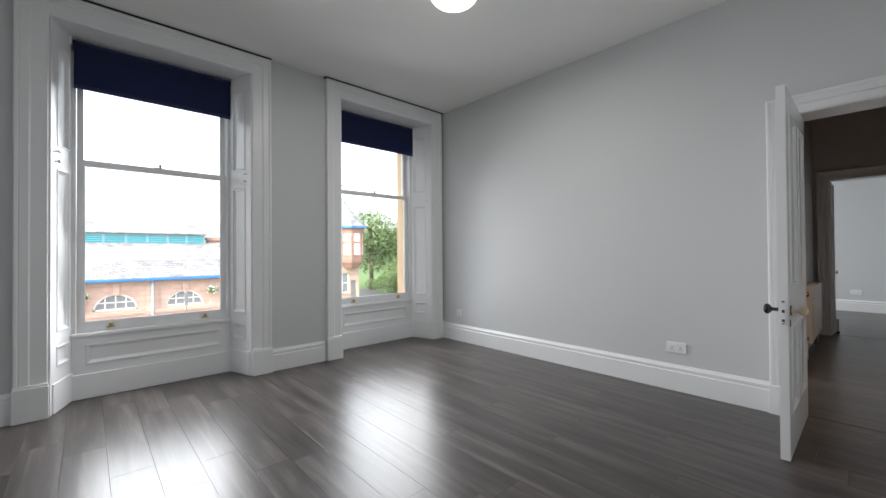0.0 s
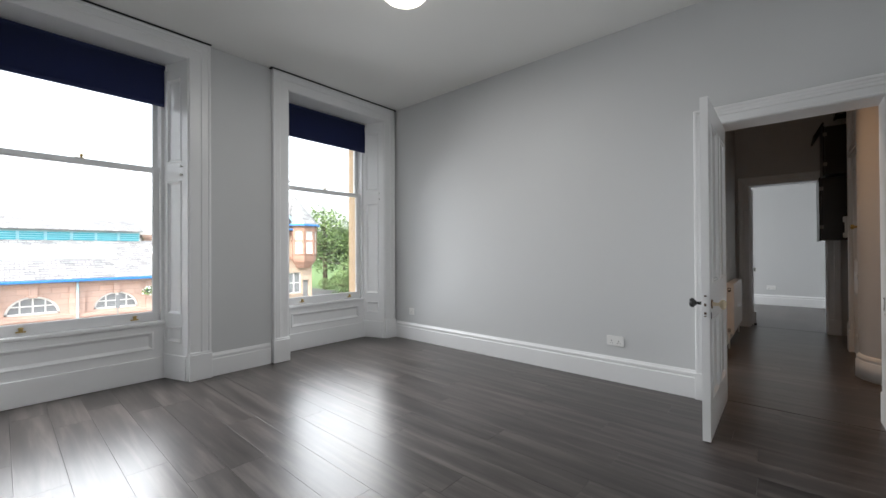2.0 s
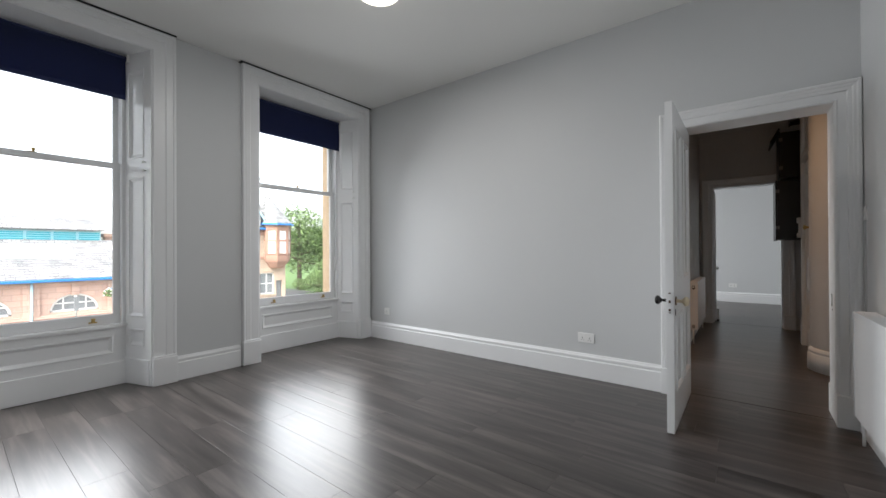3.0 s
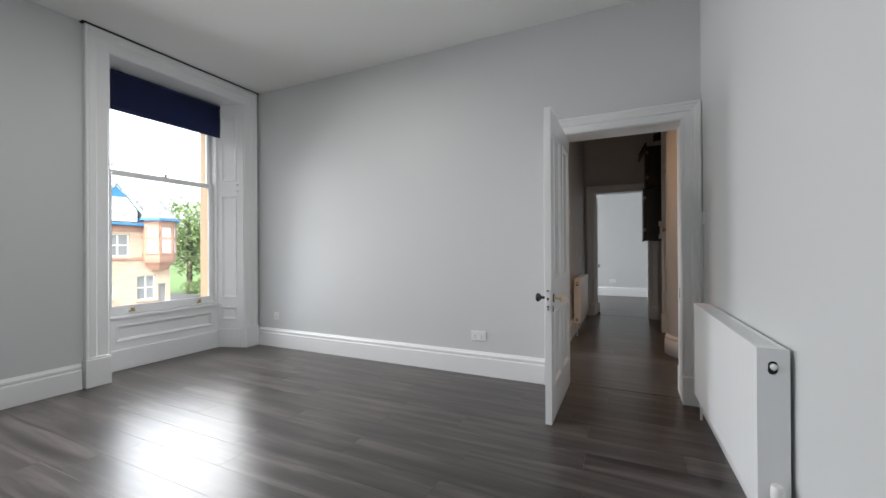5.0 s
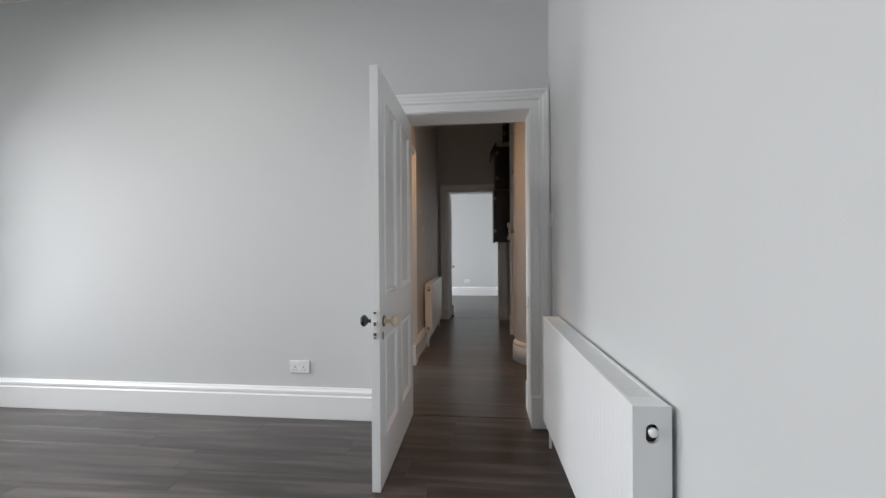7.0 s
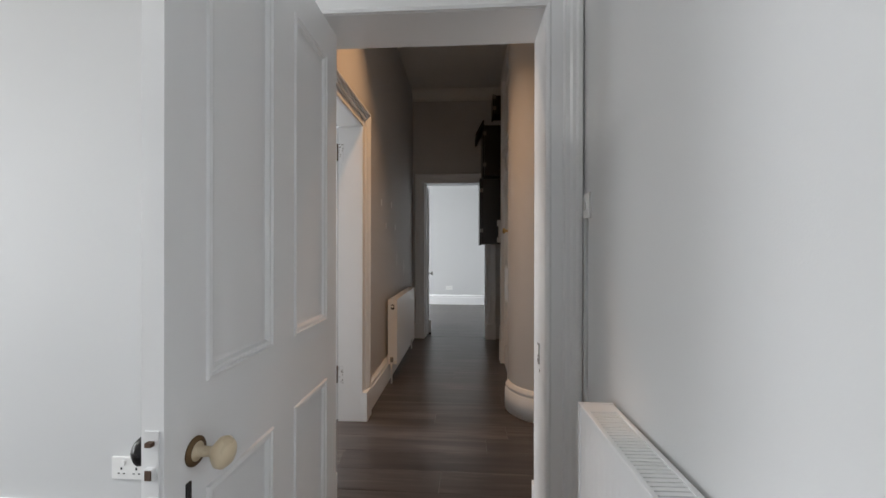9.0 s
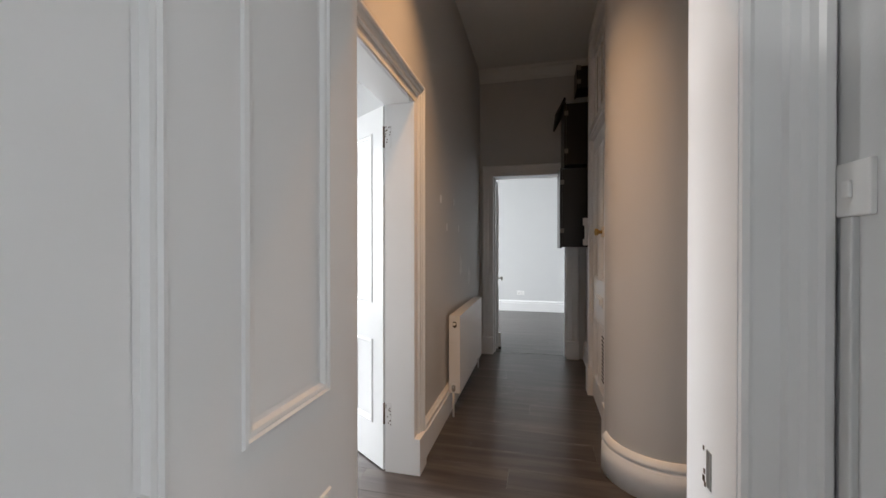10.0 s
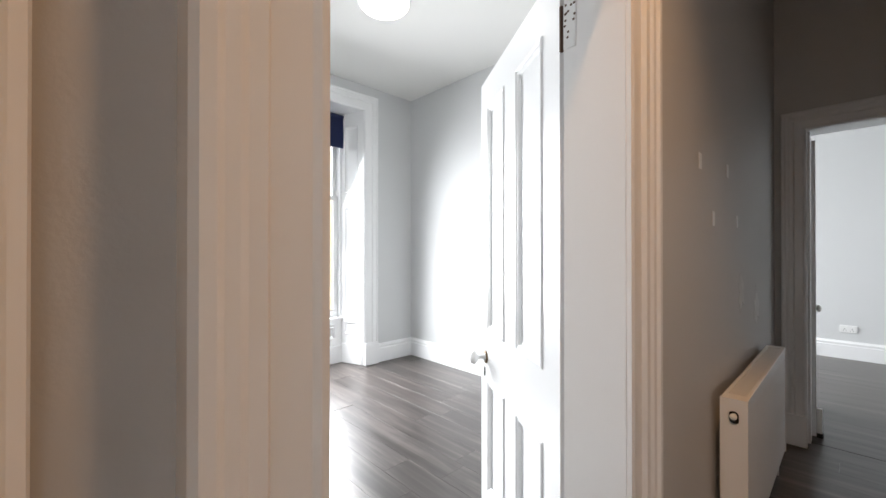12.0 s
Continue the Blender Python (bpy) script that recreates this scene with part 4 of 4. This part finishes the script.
    for k in range(9):
        f = k / 9
        bm = slope(0.28 - 4.48 * f, e + 0.10 + (zc - e - 0.02) * f, 0.28 - 4.48 * (f + 0.115), e + 0.125 + (zc - e - 0.02) * (f + 0.115), y0, ye, 0.015)
        part("slate_course", bm, SLATE, roof)
    for b in bays[::2]:
        bm = slope(0.28 - 4.48 * 0.46, e + 0.14 + (zc - e) * 0.46, 0.28 - 4.48 * 0.80, e + 0.14 + (zc - e) * 0.80, b - 1.2, b + pitch + 0.3, 0.05)
        part("roof_light", bm, ROOFW, roof, "pale glazed roof light")
    part("gutter", boxed(0.22, 0.38, y0, ye, e - 0.06, e + 0.08, 0.03), BLUE, h, "blue painted gutter")
    for b in [b for b in bays if round((b - 1.29) / pitch) % 2 == 0]:
        bm = turned(bmesh.new(), ((0.05, 0), (0.05, e - 0.05)), Matrix.Translation((0.10, b + pitch / 2, 0)), 12)
        part("downpipe", bm, PALEBLUE, h, "pale blue downpipe")
    ze = 2.54 - GZ
    part("clerestory", boxed(-7.2, -4.25, y0, 6.4, zc - 0.1, ze), PALEBLUE, h, "pale blue clerestory wall")
    k = 0
    y = 6.40
    while y > y0 + 2:
        lv = part("louvre", boxed(-4.27, -4.20, y - 1.06, y - 0.06, zc + 0.08, ze - 0.06), PALEBLUE, h, "turquoise louvred opening")
        for i in range(4):
            z = zc + 0.10 + i * 0.128
            part("louvre_blade", boxed(-4.24, -4.15, y - 1.05, y - 0.07, z, z + 0.082), TEAL, lv)
        y -= 1.11
    part("clerestory_roof", slope(-4.0, ze, -5.8, ze + 0.75, y0, 6.55), SLATE, h)
    part("clerestory_roof", slope(-7.4, ze, -5.8, ze + 0.75, y0, 6.55), SLATE, h)
    part("roof", slope(-11.5, e, -7.2, zc, y0, ye), SLATE, h)
    part("end_wall", boxed(-11.3, -0.5, ye - 0.4, ye - 0.02, 0, e), RED, h)
    bm = boxed(-5.6, -4.9, 6.75, 7.8, e, 2.25 - GZ, 0.03)
    box(bm, -5.7, -4.8, 6.65, 7.9, 2.2 - GZ, 2.42 - GZ, 0.02)
    part("chimney", bm, RED, h, "red sandstone chimney stack")
    return h


market_hall()


def stone_house():
    """Sandstone corner house with a gabled dormer and an oriel under a pointed roof."""
    X = -28.0
    h = thing("corner_house", pose(X, 0, GZ), "buff sandstone corner house with blue trim and corner oriel", "house")
    e = 2.85 - GZ
    y0, y1 = 10.6, 16.6
    holes = [(13.0, 14.2, 0.85 - GZ, 2.25 - GZ), (11.2, 12.2, 0.85 - GZ, 2.25 - GZ), (12.6, 13.3, -1.75 - GZ, -0.65 - GZ), (11.0, 12.0, -1.75 - GZ, -0.4 - GZ), (14.6, 15.7, -2.0 - GZ, -0.4 - GZ), (15.85, 16.35, 0.13, -1.0 - GZ)]
    bm = bmesh.new()
    for a, b, c, d in cells((y0, y1), (0, e), holes):
        box(bm, -0.45, 0.0, a, b, c, d)
    box(bm, -9.0, -0.45, y1 - 0.45, y1, 0, e)
    box(bm, -9.0, -0.45, y0, y0 + 0.45, 0, e)
    part("wall", bm, BUFF, h)
    bm = bmesh.new()
    box(bm, 0.0, 0.07, y0, y1, 0.62 - GZ, 0.80 - GZ, 0.01)
    box(bm, 0.0, 0.05, y0, y1, e - 0.45, e - 0.02, 0.01)
    part("string_course", bm, DEEPRED, h, "red sandstone string course")
    for a, b, c, d in holes[:5]:
        bm = bmesh.new()
        m = (a + b) / 2
        for p, q, r, s in cells((a, b), (c, d), [(a + 0.07, m - 0.04, c + 0.08, (c + d) / 2 - 0.03), (m + 0.04, b - 0.07, c + 0.08, (c + d) / 2 - 0.03), (a + 0.07, m - 0.04, (c + d) / 2 + 0.03, d - 0.07), (m + 0.04, b - 0.07, (c + d) / 2 + 0.03, d - 0.07)]):
            box(bm, -0.22, -0.14, p, q, r, s)
        w = part("window", bm, WHITEP, h, "white framed window")
        part("pane", boxed(-0.19, -0.17, a + 0.05, b - 0.05, c + 0.05, d - 0.05), DARKPANE, w)
        part("sill", boxed(-0.2, 0.08, a - 0.08, b + 0.08, c - 0.12, c, 0.02), BUFF, w)
    a, b, c, d = holes[5]
    part("door", boxed(-0.25, -0.18, a, b, c, d), DARKPANE, h, "dark painted door")
    # main roof
    def plate(pts, t, mat, name, parent, label=""):
        bm = bmesh.new()
        lo = [bm.verts.new(p) for p in pts]
        hi = [bm.verts.new((p[0], p[1], p[2] + t)) for p in pts]
        bm.faces.new(lo)
        bm.faces.new(hi)
        for i in range(len(pts)):
            j = (i + 1) % len(pts)
            bm.faces.new((lo[i], lo[j], hi[j], hi[i]))
        return part(name, bm, mat, parent, label)
    roof = plate([(0.25, y0, e), (0.25, y1 - 1.6, e), (-4.5, y1 - 3.0, e + 3.6), (-4.5, y0, e + 3.6)], 0.08, SLATE, "roof", h, "grey slate roof")
    plate([(-9.2, y0, e), (-9.2, y1, e), (-4.5, y1 - 3.0, e + 3.6), (-4.5, y0, e + 3.6)], 0.08, SLATE, "roof", h)
    plate([(0.25, y1 - 1.6, e), (-9.2, y1 + 0.1, e), (-4.5, y1 - 3.0, e + 3.6)], 0.08, SLATE, "roof", h)
    part("gutter", boxed(0.2, 0.36, y0, y1 - 1.6, e - 0.05, e + 0.09, 0.03), BLUE, h, "blue painted gutter")
    bm = bmesh.new()
    g0 = [bm.verts.new((x, y0 + 0.02, z)) for x, z in ((0.0, e - 0.01), (-9.0, e - 0.01), (-4.5, e + 3.5))]
    g1 = [bm.verts.new((x, y0 + 0.40, z)) for x, z in ((0.0, e - 0.01), (-9.0, e - 0.01), (-4.5, e + 3.5))]
    bm.faces.new(g0)
    bm.faces.new(g1)
    for i in range(3):
        bm.faces.new((g0[i], g0[(i + 1) % 3], g1[(i + 1) % 3], g1[i]))
    part("gable_wall", bm, BUFF, h)
    # dormer gable
    gy, gz = 13.35, 5.5 - GZ
    bm = bmesh.new()
    f = [(0.24, gy - 1.15, e + 0.9), (0.24, gy + 1.15, e + 0.9), (0.24, gy, gz - 0.1)]
    bk = [(-3.0, *p[1:]) for p in f]
    a = [bm.verts.new(p) for p in f]
    b = [bm.verts.new(p) for p in bk]
    bm.faces.new(a)
    bm.faces.new(b)
    for i in range(3):
        bm.faces.new((a[i], a[(i + 1) % 3], b[(i + 1) % 3], b[i]))
    box(bm, -3.0, 0.24, gy - 1.15, gy + 1.15, e + 0.2, e + 0.9)
    dormer = part("dormer", bm, WHITEP, h, "white rendered dormer gable")
    for s in (-1, 1):
        plate([(0.3, gy + s * 1.4, e + 0.72), (0.3, gy, gz), (-3.4, gy, gz), (-3.4, gy + s * 1.4, e + 0.72)], 0.07, SLATE, "dormer_roof", dormer)
        bm = bmesh.new()
        q4 = ((gy + s * 1.42, e + 0.60), (gy + s * 1.42, e + 0.84), (gy, gz + 0.12), (gy, gz - 0.16))
        f0 = [bm.verts.new((0.305, *p)) for p in q4]
        f1 = [bm.verts.new((0.365, *p)) for p in q4]
        bm.faces.new(f0)
        bm.faces.new(f1)
        for i in range(4):
            bm.faces.new((f0[i], f0[(i + 1) % 4], f1[(i + 1) % 4], f1[i]))
        part("bargeboard", bm, PALEBLUE, dormer, "pale blue bargeboard")
        q = part("round_window", turned(bmesh.new(), ((0.22, 0), (0.22, 0.06), (0.16, 0.07)), Matrix.Translation((0.24, gy + s * 0.38, e + 0.75)) @ Matrix.Rotation(radians(90), 4, "Y"), 24), PALEBLUE, dormer)
    bm = bmesh.new()
    tri = [(gy - 0.55, gz - 0.95), (gy + 0.55, gz - 0.95), (gy, gz - 0.35)]
    a = [bm.verts.new((0.25, *p)) for p in tri]
    b = [bm.verts.new((0.30, *p)) for p in tri]
    bm.faces.new(a)
    bm.faces.new(b)
    for i in range(3):
        bm.faces.new((a[i], a[(i + 1) % 3], b[(i + 1) % 3], b[i]))
    part("gable_panel", bm, BLUE, dormer, "blue triangular gable panel")
    # corner oriel
    cy, r = 15.85, 1.0
    ang = [radians(a) for a in (-120, -72, -24, 24, 72, 120)]
    ring = [(r * math.cos(a), cy + r * math.sin(a)) for a in ang]
    levels = ((-0.05 - GZ, 0.55), (0.2 - GZ, 0.72), (0.45 - GZ, 0.95), (0.62 - GZ, 1.0), (0.84 - GZ, 1.04), (0.84 - GZ, 1.0), (1.0 - GZ, 1.0))
    bm = bmesh.new()
    rows = [[bm.verts.new((x * k, cy + (y - cy) * k, z)) for x, y in ring] for z, k in levels]
    for p, q in zip(rows, rows[1:]):
        for i in range(5):
            bm.faces.new((p[i], p[i + 1], q[i + 1], q[i]))
    bm.faces.new(rows[0])
    oriel = part("oriel", bm, DEEPRED, h, "red sandstone oriel bay on moulded corbels")
    te = 3.18 - GZ
    for i in range(5):
        p, q = Vector((*ring[i], 0)), Vector((*ring[i + 1], 0))
        d = q - p
        m4 = Matrix.Translation(p) @ Matrix.Rotation(math.atan2(d.y, d.x), 4, "Z")
        L = d.length
        bm = bmesh.new()
        for a, b, c, e2 in cells((0, L), (1.0 - GZ, te), [(0.14, L - 0.14, 1.05 - GZ, 1.95 - GZ), (0.14, L - 0.14, 2.1 - GZ, 2.75 - GZ)]):
            box(bm, a, b, -0.06, 0.10, c, e2)
        bm.transform(m4)
        part("oriel_wall", bm, DEEPRED, oriel)
        for z0, z1 in ((1.05, 1.95), (2.1, 2.75)):
            bm = bmesh.new()
            for a, b, c, e2 in cells((0.12, L - 0.12), (z0 - GZ - 0.02, z1 - GZ + 0.02), [(0.19, L - 0.19, z0 - GZ + 0.06, z1 - GZ - 0.06)]):
                box(bm, a, b, 0.0, 0.05, c, e2)
            bm.transform(m4)
            part("window_frame", bm, WHITEP, oriel)
            bm = boxed(0.16, L - 0.16, 0.02, 0.03, z0 - GZ, z1 - GZ)
            bm.transform(m4)
            # pale base colour stands in for the sky's reflection in the pane
            part("pane", bm, ROOFW, oriel, "pane coloured pale for the sky it reflects")
    bm = bmesh.new()
    eavering = [bm.verts.new((x * 1.22, cy + (y - cy) * 1.22, te)) for x, y in ring] + [bm.verts.new((-2.2, cy + 0.9, te)), bm.verts.new((-2.2, cy - 0.9, te))]
    up = [bm.verts.new((v.co.x * 1.0, v.co.y, te + 0.08)) for v in eavering]
    tip = bm.verts.new((-0.6, cy - 0.45, 5.7 - GZ))
    for i in range(8):
        j = (i + 1) % 8
        bm.faces.new((eavering[i], eavering[j], up[j], up[i]))
        bm.faces.new((up[i], up[j], tip))
    bm.faces.new(eavering)
    part("turret_roof", bm, SLATE, oriel, "pointed slate turret roof")
    for i in range(5):
        p, q = Vector((ring[i][0] * 1.24, cy + (ring[i][1] - cy) * 1.24, 0)), Vector((ring[i + 1][0] * 1.24, cy + (ring[i + 1][1] - cy) * 1.24, 0))
        d = q - p
        bm = boxed(-0.02, d.length + 0.02, -0.06, 0.04, te - 0.02, te + 0.12)
        bm.transform(Matrix.Translation(p) @ Matrix.Rotation(math.atan2(d.y, d.x), 4, "Z"))
        part("turret_gutter", bm, BLUE, oriel)
    bm = boxed(-4.4, -3.4, 12.0, 13.0, e + 1.0, e + 4.6, 0.03)
    part("chimney", bm, RED, h, "red sandstone chimney")
    return h


stone_house()


def flower_basket(m):
    """A half-round wire basket full of blossoms on an iron bracket."""
    rnd = random.Random(4)
    b = thing("flower_basket", m, "hanging basket of pale flowers on a stone wall", "flower basket", "hanging flower baskets")
    bm = boxed(-0.30, 0.30, -0.02, 0.02, 0.26, 0.30)
    box(bm, -0.30, -0.26, -0.02, 0.02, 0.0, 0.30)
    part("bracket", bm, BLUE, b)
    part("bowl", turned(bmesh.new(), ((0.05, -0.16), (0.15, -0.10), (0.20, 0.0), (0.19, 0.02)), Matrix.Translation((0.05, 0, -0.02)), 14), BARK, b)
    for name, mat, count, size in (("leaves", LEAF, 70, 0.055), ("blossoms", WHITEP, 60, 0.05)):
        bm = bmesh.new()
        for k in range(count):
            a, e, d = rnd.uniform(0, math.tau), rnd.uniform(-0.6, 1.4), rnd.uniform(0.18, 0.30)
            c = Vector((0.05 + d * math.cos(a) * math.cos(e), d * math.sin(a) * math.cos(e), d * math.sin(e)))
            bmesh.ops.create_icosphere(bm, subdivisions=1, radius=size * rnd.uniform(0.6, 1.2), matrix=Matrix.Translation(c))
        tagged(part(name, bm, mat, b), kind="stuff")
    return b


for y in (-6.65, -0.11, 5.94):
    flower_basket(pose(-27.70, y, -1.10))

post = thing("street_sign_post", pose(-26.0, 4.276, GZ + 0.13), "thin dark street sign post on the pavement", "sign post")
part("pole", turned(bmesh.new(), ((0.045, 0), (0.045, 3.1), (0.03, 3.12)), steps=12), STEEL, post)
part("plate", boxed(0.05, 0.065, -0.09, 0.09, 2.35, 3.05, 0.004), DARKPANE, post, "narrow grey sign plate")


def tree(m, height, spread, seed, low, name="tree", label="tall leafy green tree beside the road"):
    """A tapered trunk with limbs and a ragged crown of many leaf clumps."""
    rnd = random.Random(seed)
    t = thing(name, m, label, name, "green trees")
    bm = bmesh.new()
    limbs = []
    def limb(a, b, r0, r1):
        d = b - a
        q = d.to_track_quat("Z", "Y").to_matrix().to_4x4()
        turned(bm, ((r0, 0), ((r0 + r1) / 2 * 1.02, d.length * 0.5), (r1, d.length)), Matrix.Translation(a) @ q, 8)
    top = Vector((rnd.uniform(-0.4, 0.4), rnd.uniform(-0.4, 0.4), height * 0.7))
    limb(Vector((0, 0, -0.1)), top * 0.45, spread * 0.07, spread * 0.05)
    limb(top * 0.45, top, spread * 0.05, spread * 0.02)
    centres = [(top, spread * 0.42)]
    for i in range(11):
        a = i * 2.4 + rnd.uniform(-0.4, 0.4)
        f = rnd.uniform(low, 0.9)
        s = top * (0.3 + 0.6 * f)
        reach = spread * rnd.uniform(0.45, 0.85) * (1.15 - 0.6 * f)
        e = s + Vector((math.cos(a) * reach, math.sin(a) * reach, height * rnd.uniform(0.02, 0.14)))
        limb(s, e, spread * 0.025, spread * 0.008)
        centres.append((e, spread * rnd.uniform(0.26, 0.44)))
    part("trunk", bm, BARK, t)
    verts, faces = [], []
    for c, r in centres:
        for k in range(520):
            d = Vector((rnd.gauss(0, 1), rnd.gauss(0, 1), rnd.gauss(0, 1))).normalized()
            p = c + d * r * rnd.uniform(0.55, 1.08)
            s = rnd.uniform(0.07, 0.19) * spread / 4
            u = Vector((rnd.gauss(0, 1), rnd.gauss(0, 1), rnd.gauss(0, 0.6))).normalized()
            v = u.cross(Vector((rnd.gauss(0, 1), rnd.gauss(0, 1), rnd.gauss(0, 1)))).normalized()
            i = len(verts)
            verts += [tuple(p - u * s), tuple(p + v * s * 0.55), tuple(p + u * s), tuple(p - v * s * 0.55)]
            faces.append((i, i + 1, i + 2, i + 3))
    me = bpy.data.meshes.new("crown")
    me.from_pydata(verts, [], faces)
    me.materials.append(LEAF)
    crown = new("crown", me)
    crown.parent = t
    return t


tree(pose(-50, 31.5, GZ), 14.5, 5.6, 3, 0.05)
tree(pose(-47, 34.5, GZ), 11.0, 5.0, 8, 0.0)
tree(pose(-54, 37.5, GZ), 12.5, 5.0, 12, 0.05)
for i, (x, y, hgt) in enumerate(((-44, 30.5, 4.0), (-43, 33.0, 3.4), (-45, 36.0, 4.4), (-46, 39.0, 5.0))):
    tree(pose(x, y, GZ), hgt, 2.8, 20 + i, -0.3, "bush", "rounded green bush at the edge of the grass")

# ---- floor planks ----
def floor_planks():
    L, Wd, gap = 1.285, 0.192, 0.0007
    cache = {}
    rnd = random.Random(5)
    zones = (("floor_room", BACK, DY0 + 0.1), ("floor_hall", DY0 + 0.1, FY0 + 0.1), ("floor_far", FY0 + 0.1, FAR))
    for name, y0, y1 in zones:
        base = tagged(part(name, boxed(-4.02, RX + 0.3 if name == "floor_room" else 2.3, y0, y1, -0.2, -0.012), DARKGAP), "dark grey-brown wood laminate floor, polished", "floor", kind="structure")
        y = y0
        while y < y1 - 0.01:
            wy = min(Wd, y1 - y)
            x = -4.01
            x1 = RX + 0.28 if name == "floor_room" else (2.29 if y < 5.2 else 1.05)
            first = rnd.uniform(0.25, L)
            while x < x1 - 0.01:
                ln = min(first if x < -4.0 else L, x1 - x)
                key = (round(ln, 2), round(wy, 3))
                if key not in cache:
                    bm = bmesh.new()
                    b = 0.0005
                    lx, ly = ln - gap, wy - gap
                    pts = ((0, 0, -0.010), (lx, 0, -0.010), (lx, ly, -0.010), (0, ly, -0.010), (0, 0, -b), (lx, 0, -b), (lx, ly, -b), (0, ly, -b), (b, b, 0), (lx - b, b, 0), (lx - b, ly - b, 0), (b, ly - b, 0))
                    vs = [bm.verts.new(p) for p in pts]
                    for q in (0, 4):
                        for i in range(4):
                            j = (i + 1) % 4
                            bm.faces.new((vs[q + i], vs[q + j], vs[q + 4 + j], vs[q + 4 + i]))
                    bm.faces.new(vs[8:12])
                    me = bpy.data.meshes.new("plank")
                    bmesh.ops.recalc_face_normals(bm, faces=bm.faces)
                    bm.to_mesh(me)
                    bm.free()
                    me.materials.append(PLANK)
                    cache[key] = me
                ob = new("plank", cache[key])
                ob.location = (x, y, 0)
                ob.parent = base
                x += ln
            y += wy


floor_planks()
